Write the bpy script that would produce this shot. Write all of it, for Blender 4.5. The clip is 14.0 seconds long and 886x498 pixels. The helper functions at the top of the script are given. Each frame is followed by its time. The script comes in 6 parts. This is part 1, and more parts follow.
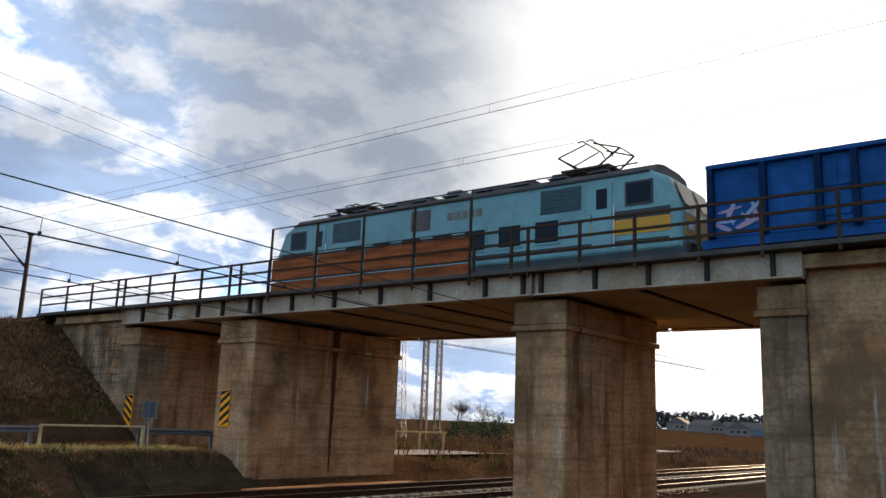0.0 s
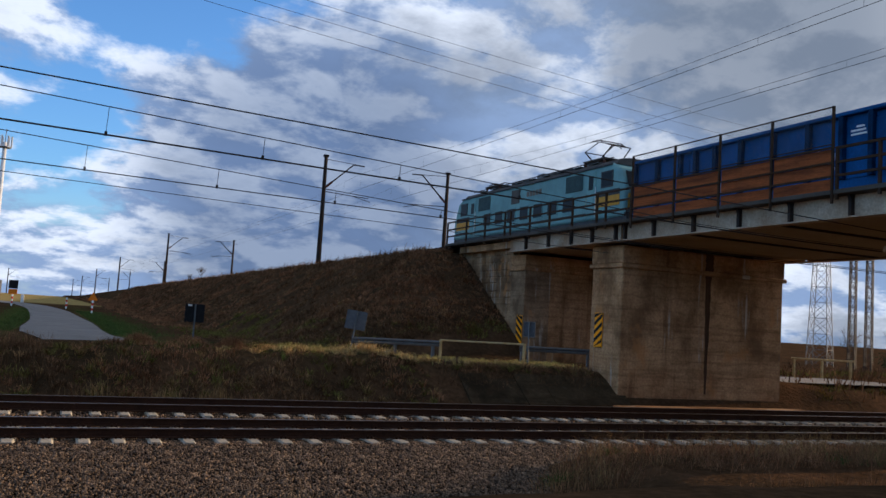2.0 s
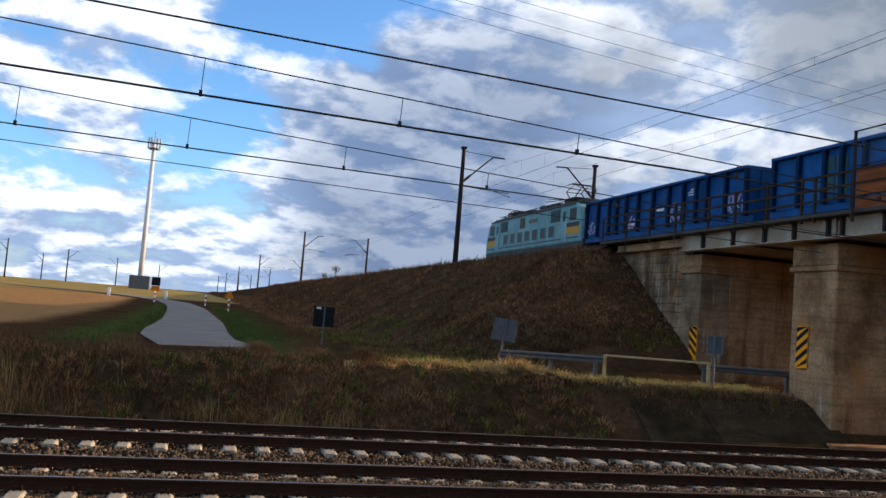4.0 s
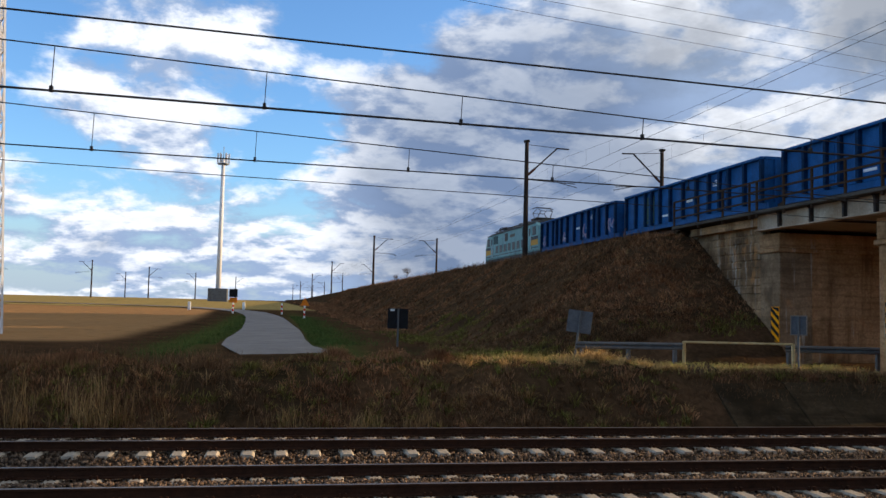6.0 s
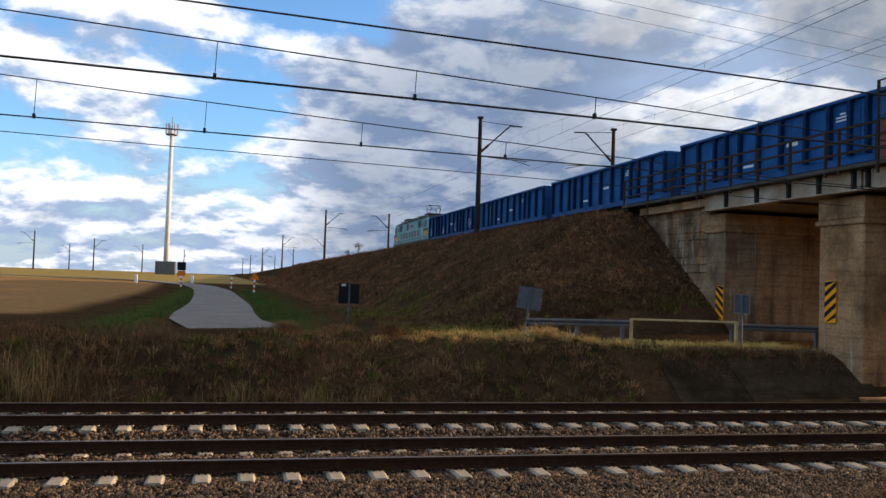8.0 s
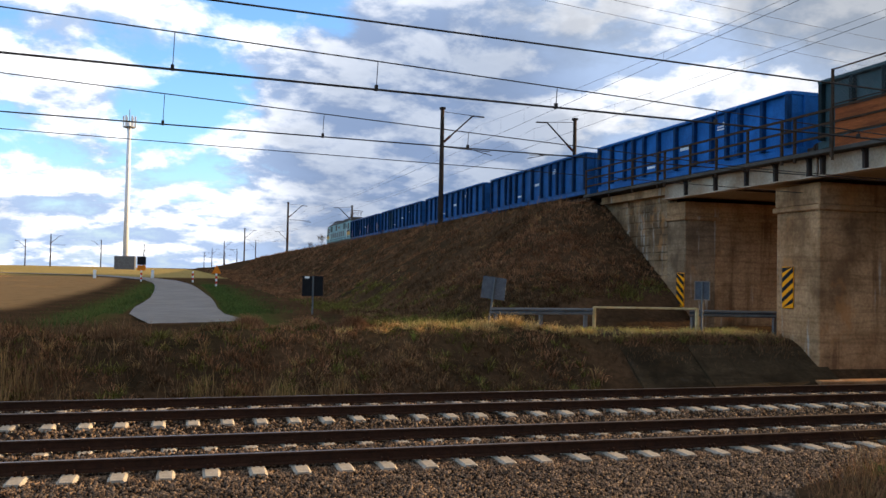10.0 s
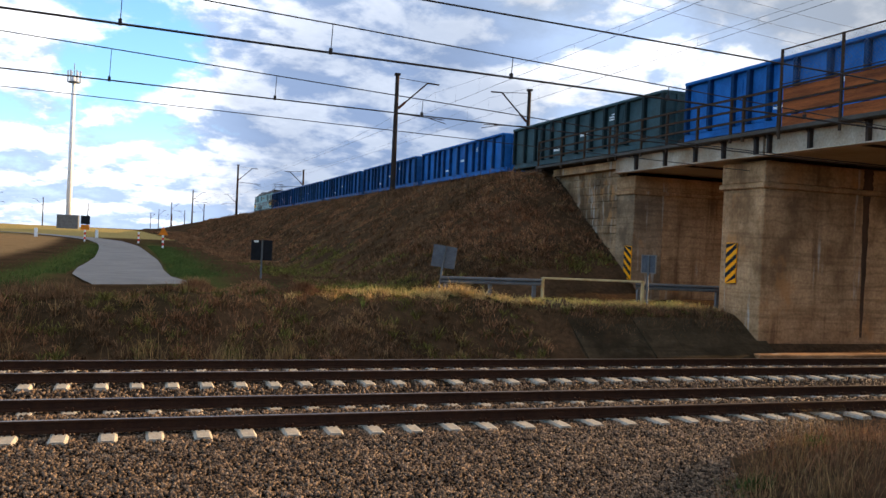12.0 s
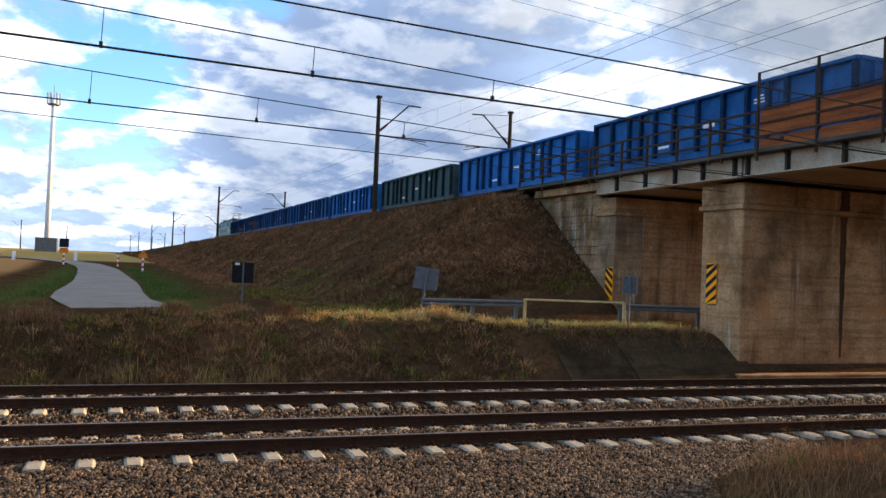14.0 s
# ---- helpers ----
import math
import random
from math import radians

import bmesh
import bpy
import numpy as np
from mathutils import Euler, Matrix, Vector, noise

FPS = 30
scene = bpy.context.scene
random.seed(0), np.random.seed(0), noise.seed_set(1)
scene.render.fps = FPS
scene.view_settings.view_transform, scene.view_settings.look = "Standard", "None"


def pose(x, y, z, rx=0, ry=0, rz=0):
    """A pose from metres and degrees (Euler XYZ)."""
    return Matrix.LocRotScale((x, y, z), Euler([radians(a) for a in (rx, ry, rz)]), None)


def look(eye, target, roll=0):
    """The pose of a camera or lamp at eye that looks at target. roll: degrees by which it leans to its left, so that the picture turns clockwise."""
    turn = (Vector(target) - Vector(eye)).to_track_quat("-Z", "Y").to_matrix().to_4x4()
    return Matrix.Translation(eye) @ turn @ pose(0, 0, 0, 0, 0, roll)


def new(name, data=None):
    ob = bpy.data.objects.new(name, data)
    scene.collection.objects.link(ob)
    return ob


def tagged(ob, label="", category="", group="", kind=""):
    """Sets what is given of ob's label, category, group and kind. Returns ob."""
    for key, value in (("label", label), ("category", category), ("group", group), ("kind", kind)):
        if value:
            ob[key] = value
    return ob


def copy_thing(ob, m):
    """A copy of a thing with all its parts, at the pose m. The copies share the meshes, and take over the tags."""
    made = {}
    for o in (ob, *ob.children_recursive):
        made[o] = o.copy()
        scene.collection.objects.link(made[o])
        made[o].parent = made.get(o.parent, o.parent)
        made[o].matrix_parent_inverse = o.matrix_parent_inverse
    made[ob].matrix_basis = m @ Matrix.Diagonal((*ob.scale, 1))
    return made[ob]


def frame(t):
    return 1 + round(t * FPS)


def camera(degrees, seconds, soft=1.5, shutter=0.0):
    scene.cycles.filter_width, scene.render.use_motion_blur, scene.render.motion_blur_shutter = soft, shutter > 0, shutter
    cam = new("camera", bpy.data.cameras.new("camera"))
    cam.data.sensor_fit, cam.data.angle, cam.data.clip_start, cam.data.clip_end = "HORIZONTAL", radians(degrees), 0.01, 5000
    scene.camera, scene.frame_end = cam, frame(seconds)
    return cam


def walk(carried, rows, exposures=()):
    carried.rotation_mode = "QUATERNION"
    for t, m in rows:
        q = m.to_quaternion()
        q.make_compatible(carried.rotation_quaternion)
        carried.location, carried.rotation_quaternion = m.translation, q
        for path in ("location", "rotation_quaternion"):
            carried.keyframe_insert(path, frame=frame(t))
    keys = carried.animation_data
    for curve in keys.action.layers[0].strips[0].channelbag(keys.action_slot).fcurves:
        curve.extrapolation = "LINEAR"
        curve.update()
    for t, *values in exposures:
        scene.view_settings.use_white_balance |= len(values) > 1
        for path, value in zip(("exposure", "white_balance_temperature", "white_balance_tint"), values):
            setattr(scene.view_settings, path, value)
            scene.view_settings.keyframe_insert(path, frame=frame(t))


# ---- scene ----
# ---- camera and its walk ----
cam = camera(55.31, 14.0, soft=1.5, shutter=0.0)
EYE = 2.62          # eye height over the lower rail heads
# seconds, x, y, z, yaw, pitch, lean to the left
PATH = [
    (0, -1.968, -2.752, 2.273, -51.659, 11.470, 2.204),
    (0.5, -1.657, -3.240, 2.291, -41.967, 10.272, 1.664),
    (1, -1.193, -3.516, 2.391, -33.723, 8.244, 1.830),
    (1.5, -0.789, -3.911, 2.416, -24.823, 7.607, 1.626),
    (2, -0.897, -4.548, 2.365, -23.681, 4.861, 3.639),
    (2.5, -0.986, -4.626, 2.400, -18.272, 6.459, 2.937),
    (3, -0.109, -0.574, 2.554, -17.091, 6.691, 2.225),
    (3.5, 0.000, 0.000, 2.620, -16.467, 6.214, 2.064),
    (4, 0.000, 0.000, 2.620, -14.796, 4.197, 4.604),
    (6.5, 0.000, 0.000, 2.620, -9.654, 3.662, 0.909),
    (7, 0.000, 0.000, 2.620, -10.767, 3.139, 1.984),
    (7.5, 0.000, 0.000, 2.620, -12.380, 2.238, 2.088),
    (8, 0.000, 0.000, 2.620, -13.426, 2.222, 1.939),
    (10.5, 0.000, 0.000, 2.620, -17.069, 1.246, 1.384),
    (11, 0.000, 0.000, 2.620, -18.894, 0.607, 2.174),
    (11.5, 0.000, 0.000, 2.620, -19.641, -0.137, 2.180),
    (12, 0.000, 0.000, 2.620, -19.282, -0.395, 2.583),
    (12.5, 0.000, 0.000, 2.620, -19.059, 0.086, 2.474),
    (13, 0.000, 0.000, 2.620, -18.698, 0.861, 2.282),
    (13.5, 0.000, 0.000, 2.620, -19.301, 1.271, 2.058),
    (14, 0.000, 0.000, 2.620, -20.433, 1.131, 2.374),
]


def aim(x, y, z, yaw, pitch, lean):
    a, p = radians(yaw), radians(pitch)
    d = Vector((-math.sin(a) * math.cos(p), math.cos(a) * math.cos(p), math.sin(p)))
    return look((x, y, z), Vector((x, y, z)) + d, lean)


walk(cam, [(r[0], aim(*r[1:])) for r in PATH],
     exposures=[(0.0, 0.92, 6450, 10), (1.0, 0.86, 6200, 10), (1.5, 0.55, 5950, 10), (2.0, 0.20, 5700, 10), (3.0, 0.27, 5700, 10), (4.0, 0.55, 6050, 10), (6.5, 0.46, 6300, 10), (7.5, 0.52, 6450, 10),
                (8.2, 0.58, 6450, 10), (10.5, 1.06, 6550, 10), (11.0, 1.16, 6550, 10), (14.0, 1.10, 6350, 10)])

# ---- sky and sun ----
SUN_EL, SUN_AZ = 11.3, 3.5      # degrees; the azimuth turns from +X towards +Y
world = bpy.data.worlds.new("sky")
scene.world = world
world.use_nodes = True


def build_sky():
    nt = world.node_tree
    nt.nodes.clear()
    N = nt.nodes.new
    L = nt.links.new
    out, bg = N("ShaderNodeOutputWorld"), N("ShaderNodeBackground")
    sky = N("ShaderNodeTexSky")
    sky.sky_type, sky.sun_disc = "NISHITA", False
    sky.sun_elevation = radians(SUN_EL)
    sky.sun_rotation = radians(90 - SUN_AZ)
    sky.air_density, sky.dust_density, sky.ozone_density = 1.0, 0.6, 2.0
    tc = N("ShaderNodeTexCoord")
    sep = N("ShaderNodeSeparateXYZ")
    L(tc.outputs["Generated"], sep.inputs[0])

    def m(op, a, b=None, c=None):
        n = N("ShaderNodeMath")
        n.operation = op
        for i, v in enumerate((a, b, c)):
            if v is None:
                continue
            if isinstance(v, (int, float)):
                n.inputs[i].default_value = v
            else:
                L(v, n.inputs[i])
        return n.outputs[0]

    def ramp(v, a, b, c=0.0, d=1.0):
        n = N("ShaderNodeMapRange")
        n.interpolation_type = "SMOOTHSTEP"
        L(v, n.inputs[0])
        for i, q in enumerate((a, b, c, d)):
            n.inputs[i + 1].default_value = q
        return n.outputs[0]

    def mix(f, a, b, kind="MIX"):
        n = N("ShaderNodeMix")
        n.data_type, n.blend_type = "RGBA", kind
        for i, v in ((0, f), (6, a), (7, b)):
            if isinstance(v, (tuple, float, int)):
                n.inputs[i].default_value = v if not isinstance(v, tuple) else (*v, 1)
            else:
                L(v, n.inputs[i])
        return n.outputs[2]

    x, y, z = sep.outputs
    up = m("MAXIMUM", z, 0.0)
    # clouds lie on a high sheet: directions are spread on a plane
    den = m("ADD", up, 0.34)
    cx, cy = m("DIVIDE", x, den), m("DIVIDE", y, den)
    comb = N("ShaderNodeCombineXYZ")
    L(cx, comb.inputs[0]), L(cy, comb.inputs[1])
    comb.inputs[2].default_value = 3.7

    def noise_tex(scale, detail, rough, dist=0.0, off=0.0, lift=1.0):
        """Cloud noise on the sheet; lift under 1 looks at the place a little higher in the sky."""
        n = N("ShaderNodeTexNoise")
        n.inputs["Scale"].default_value, n.inputs["Detail"].default_value = scale, detail
        n.inputs["Roughness"].default_value, n.inputs["Distortion"].default_value = rough, dist
        v = N("ShaderNodeVectorMath")
        v.operation = "MULTIPLY_ADD"
        L(comb.outputs[0], v.inputs[0])
        v.inputs[1].default_value = (lift, lift, 1)
        v.inputs[2].default_value = (off, off * 0.7, 0)
        L(v.outputs[0], n.inputs["Vector"])
        return n.outputs["Fac"]

    def towards(az, el, near, far, amount):
        n = N("ShaderNodeVectorMath")
        n.operation = "DOT_PRODUCT"
        L(tc.outputs["Generated"], n.inputs[0])
        q, p = radians(az), radians(el)
        n.inputs[1].default_value = (-math.sin(q) * math.cos(p), math.cos(q) * math.cos(p), math.sin(p))
        return ramp(n.outputs["Value"], math.cos(radians(far)), math.cos(radians(near)), 0.0, amount)

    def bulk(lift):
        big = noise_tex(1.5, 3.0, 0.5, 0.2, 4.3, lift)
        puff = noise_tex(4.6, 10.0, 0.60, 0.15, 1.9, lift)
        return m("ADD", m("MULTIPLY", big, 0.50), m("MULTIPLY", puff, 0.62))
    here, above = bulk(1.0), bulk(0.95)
    # heavier cover towards the sun's side, open blue to the other
    side = m("ADD", m("MULTIPLY", x, 0.16), m("MULTIPLY", m("SUBTRACT", 0.3, up), 0.10))
    dens = m("ADD", here, side)
    # a heavy bank over the embankment, blue gaps beside and above it
    bank = towards(-14, 9, 4, 14, 0.16)
    dens = m("ADD", dens, bank)
    dens = m("ADD", dens, towards(-28, 16, 4, 15, 0.12))
    veil = towards(-53, 24, 6, 21, 1.0)
    dens = m("ADD", dens, m("MULTIPLY", veil, 0.26))
    dens = m("SUBTRACT", dens, towards(-5, 23, 2, 9, 0.16))
    dens = m("SUBTRACT", dens, towards(3, 12, 1, 6, 0.08))
    dens = m("ADD", dens, ramp(z, 0.02, 0.14, 0.10, 0.0))
    dens = m("ADD", dens, towards(9, 17, 3, 11, 0.14))
    # the cover closes overhead
    dens = m("ADD", dens, ramp(z, 0.36, 0.70, 0.0, 0.45))
    cover = ramp(dens, 0.535, 0.655)
    thick = ramp(dens, 0.66, 0.90)
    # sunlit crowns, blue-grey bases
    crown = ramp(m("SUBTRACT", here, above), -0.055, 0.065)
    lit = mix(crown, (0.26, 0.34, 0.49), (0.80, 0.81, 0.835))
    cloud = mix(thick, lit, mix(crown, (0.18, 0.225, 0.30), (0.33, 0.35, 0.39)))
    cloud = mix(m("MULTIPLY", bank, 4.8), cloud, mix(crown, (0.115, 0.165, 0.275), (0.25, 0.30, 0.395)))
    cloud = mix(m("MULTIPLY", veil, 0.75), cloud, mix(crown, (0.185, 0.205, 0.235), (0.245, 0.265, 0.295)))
    # glare of the veiled sun
    sd = N("ShaderNodeVectorMath")
    sd.operation = "DOT_PRODUCT"
    L(tc.outputs["Generated"], sd.inputs[0])
    e, a = radians(SUN_EL + 8), radians(SUN_AZ + 2)
    sd.inputs[1].default_value = (math.cos(e) * math.cos(a), math.cos(e) * math.sin(a), math.sin(e))
    glare = ramp(sd.outputs["Value"], 0.83, 0.99)
    cloud = mix(glare, cloud, (1.05, 1.0, 0.92))
    scaled = N("ShaderNodeMix")
    scaled.data_type, scaled.blend_type = "RGBA", "MULTIPLY"
    scaled.inputs[0].default_value = 1.0
    L(sky.outputs[0], scaled.inputs[6])
    scaled.inputs[7].default_value = (SKY * 0.80, SKY * 1.05, SKY * 1.36, 1)
    haze = ramp(z, 0.0, 0.14, 0.80, 0.0)
    base = mix(haze, scaled.outputs[2], (0.36, 0.44, 0.54))
    final = mix(cover, base, cloud)
    L(final, bg.inputs[0])
    bg.inputs[1].default_value = 1.0
    L(bg.outputs[0], out.inputs[0])


SKY = 0.15
build_sky()
sun = new("sun", bpy.data.lights.new("sun", "SUN"))
sun.data.energy, sun.data.angle, sun.data.color = 5.0, radians(0.6), (1.0, 0.70, 0.40)
_e, _a = radians(SUN_EL), radians(SUN_AZ)
sun.matrix_world = look((60, 0, 40), Vector((60, 0, 40)) - Vector((math.cos(_e) * math.cos(_a), math.cos(_e) * math.sin(_a), math.sin(_e))))

# ---- materials ----
def material(name, col, col2=None, rough=0.8, metal=0.0, scale=1.2, fine=30.0, bump=0.25, grain=0.25, stretch=(1, 1, 1),
             space="Object", island=0.0, streak=None, spec=0.06, tint=False, dist=0.02):
    """A surface with patches of two colours, finer grain and relief; streak: colour of runs down the surface."""
    mt = bpy.data.materials.new(name)
    mt.use_nodes = True
    nt = mt.node_tree
    N, L = nt.nodes.new, nt.links.new
    b = nt.nodes["Principled BSDF"]
    col2 = col2 or tuple(c * 0.7 for c in col)
    if rough >= 0.95:
        spec = 0.0
    tc = N("ShaderNodeTexCoord")
    if space == "World":
        src = N("ShaderNodeNewGeometry").outputs["Position"]
    else:
        src = tc.outputs["Object"]
    mp = N("ShaderNodeMapping")
    mp.inputs["Scale"].default_value = stretch
    L(src, mp.inputs[0])

    def noise_of(s, d=4.0, r=0.6, vec=None):
        n = N("ShaderNodeTexNoise")
        n.inputs["Scale"].default_value, n.inputs["Detail"].default_value, n.inputs["Roughness"].default_value = s, d, r
        L(vec or mp.outputs[0], n.inputs["Vector"])
        return n.outputs["Fac"]

    def rmp(v, a, c, lo=0.0, hi=1.0):
        n = N("ShaderNodeMapRange")
        L(v, n.inputs[0])
        for i, q in enumerate((a, c, lo, hi)):
            n.inputs[i + 1].default_value = q
        return n.outputs[0]

    def mixc(f, a, c, kind="MIX"):
        n = N("ShaderNodeMix")
        n.data_type, n.blend_type = "RGBA", kind
        for i, v in ((0, f), (6, a), (7, c)):
            if isinstance(v, tuple):
                n.inputs[i].default_value = (*v, 1)
            elif isinstance(v, (int, float)):
                n.inputs[i].default_value = v
            else:
                L(v, n.inputs[i])
        return n.outputs[2]

    if tint:
        info = N("ShaderNodeObjectInfo")
        first = info.outputs["Color"]
        second = mixc(1.0, first, tuple(min(1.0, c) for c in col2), "MULTIPLY")
    else:
        first, second = col, col2
    c = mixc(rmp(noise_of(scale, 5.0), 0.35, 0.68), first, second)
    f = noise_of(fine, 3.0)
    g = N("ShaderNodeCombineColor")
    gv = rmp(f, 0.25, 0.75, 1.0 - grain, 1.0 + grain)
    for i in range(3):
        L(gv, g.inputs[i])
    c = mixc(1.0, c, g.outputs[0], "MULTIPLY")
    if streak:
        mp2 = N("ShaderNodeMapping")
        mp2.inputs["Scale"].default_value = (0.75, 0.75, 0.07)
        L(src, mp2.inputs[0])
        sfac = rmp(noise_of(1.0, 6.0, 0.65, mp2.outputs[0]), 0.54, 0.80, 0.0, 0.6)
        c = mixc(sfac, c, streak)
    if island:
        geo = N("ShaderNodeNewGeometry")
        hs = N("ShaderNodeHueSaturation")
        L(rmp(geo.outputs["Random Per Island"], 0.0, 1.0, 1.0 - island, 1.0 + island), hs.inputs["Value"])
        L(c, hs.inputs["Color"])
        c = hs.outputs[0]
    L(c, b.inputs["Base Color"])
    L(rmp(f, 0.2, 0.8, max(0.03, rough - 0.12), min(1.0, rough + 0.1)), b.inputs["Roughness"])
    b.inputs["Metallic"].default_value = metal
    b.inputs["Specular IOR Level"].default_value = spec
    if bump:
        bp = N("ShaderNodeBump")
        bp.inputs["Strength"].default_value, bp.inputs["Distance"].default_value = bump, dist
        L(f, bp.inputs["Height"])
        L(bp.outputs[0], b.inputs["Normal"])
    return mt


def concrete(name, col, col2, dark, lift=0.4, lime=0.65, courses=0.36):
    """Old board-marked concrete: level board joints, damp runs and stains."""
    mt = material(name, col, col2, rough=0.9, scale=0.8, fine=11.0, bump=0.5, grain=0.3, space="World", streak=dark, spec=0.03, dist=0.03)
    nt = mt.node_tree
    N, L = nt.nodes.new, nt.links.new
    b = nt.nodes["Principled BSDF"]
    geo = N("ShaderNodeNewGeometry")
    sep = N("ShaderNodeSeparateXYZ")
    L(geo.outputs["Position"], sep.inputs[0])
    # board marks
    w = N("ShaderNodeTexWave")
    w.wave_type, w.bands_direction = "BANDS", "Z"
    w.inputs["Scale"].default_value, w.inputs["Distortion"].default_value = lift * 1.7, 3.5
    w.inputs["Detail"].default_value, w.inputs["Detail Scale"].default_value = 4.0, 1.4
    L(geo.outputs["Position"], w.inputs["Vector"])
    r = N("ShaderNodeMapRange")
    L(w.outputs["Fac"], r.inputs[0])
    r.inputs[1].default_value, r.inputs[2].default_value, r.inputs[3].default_value, r.inputs[4].default_value = 0.0, 0.10, 0.5, 1.0
    old = b.inputs["Base Color"].links[0].from_socket
    mx = N("ShaderNodeMix")
    mx.data_type, mx.blend_type = "RGBA", "MULTIPLY"
    mx.inputs[0].default_value = courses
    L(old, mx.inputs[6])
    cc = N("ShaderNodeCombineColor")
    for i in range(3):
        L(r.outputs[0], cc.inputs[i])
    L(cc.outputs[0], mx.inputs[7])
    # dark damp blotches and runs, then pale lime runs
    def layer(c, scale, lo, hi, amount, colour, off):
        mp = N("ShaderNodeMapping")
        mp.inputs["Scale"].default_value, mp.inputs["Location"].default_value = scale, (off, off * 0.6, off * 0.3)
        L(geo.outputs["Position"], mp.inputs[0])
        n = N("ShaderNodeTexNoise")
        n.inputs["Scale"].default_value, n.inputs["Detail"].default_value, n.inputs["Roughness"].default_value = 1.0, 7.0, 0.62
        L(mp.outputs[0], n.inputs["Vector"])
        q = N("ShaderNodeMapRange")
        q.interpolation_type = "SMOOTHSTEP"
        L(n.outputs["Fac"], q.inputs[0])
        for i, v in enumerate((lo, hi, 0.0, amount)):
            q.inputs[i + 1].default_value = v
        k = N("ShaderNodeMix")
        k.data_type = "RGBA"
        L(q.outputs[0], k.inputs[0])
        L(c, k.inputs[6])
        k.inputs[7].default_value = (*colour, 1)
        return k.outputs[2]
    c = mx.outputs[2]
    c = layer(c, (0.45, 0.45, 0.38), 0.46, 0.64, 0.80, tuple(v * 0.45 for v in col2), 3.1)
    c = layer(c, (1.2, 1.2, 0.10), 0.55, 0.68, 0.70, tuple(min(p, 0.4 * q) for p, q in zip((0.085, 0.036, 0.015), col2)), 7.7)
    c = layer(c, (2.2, 2.2, 0.22), 0.60 if lime < 0.8 else 0.54, 0.70, lime, (0.55, 0.48, 0.39), 12.4)
    c = layer(c, (0.18, 0.18, 6.5), 0.50, 0.64, courses, tuple(v * 0.5 for v in col2), 21.3)
    c = layer(c, (0.9, 0.9, 0.7), 0.56, 0.70, lime, (0.46, 0.20, 0.07), 31.8)
    L(c, b.inputs["Base Color"])
    return mt


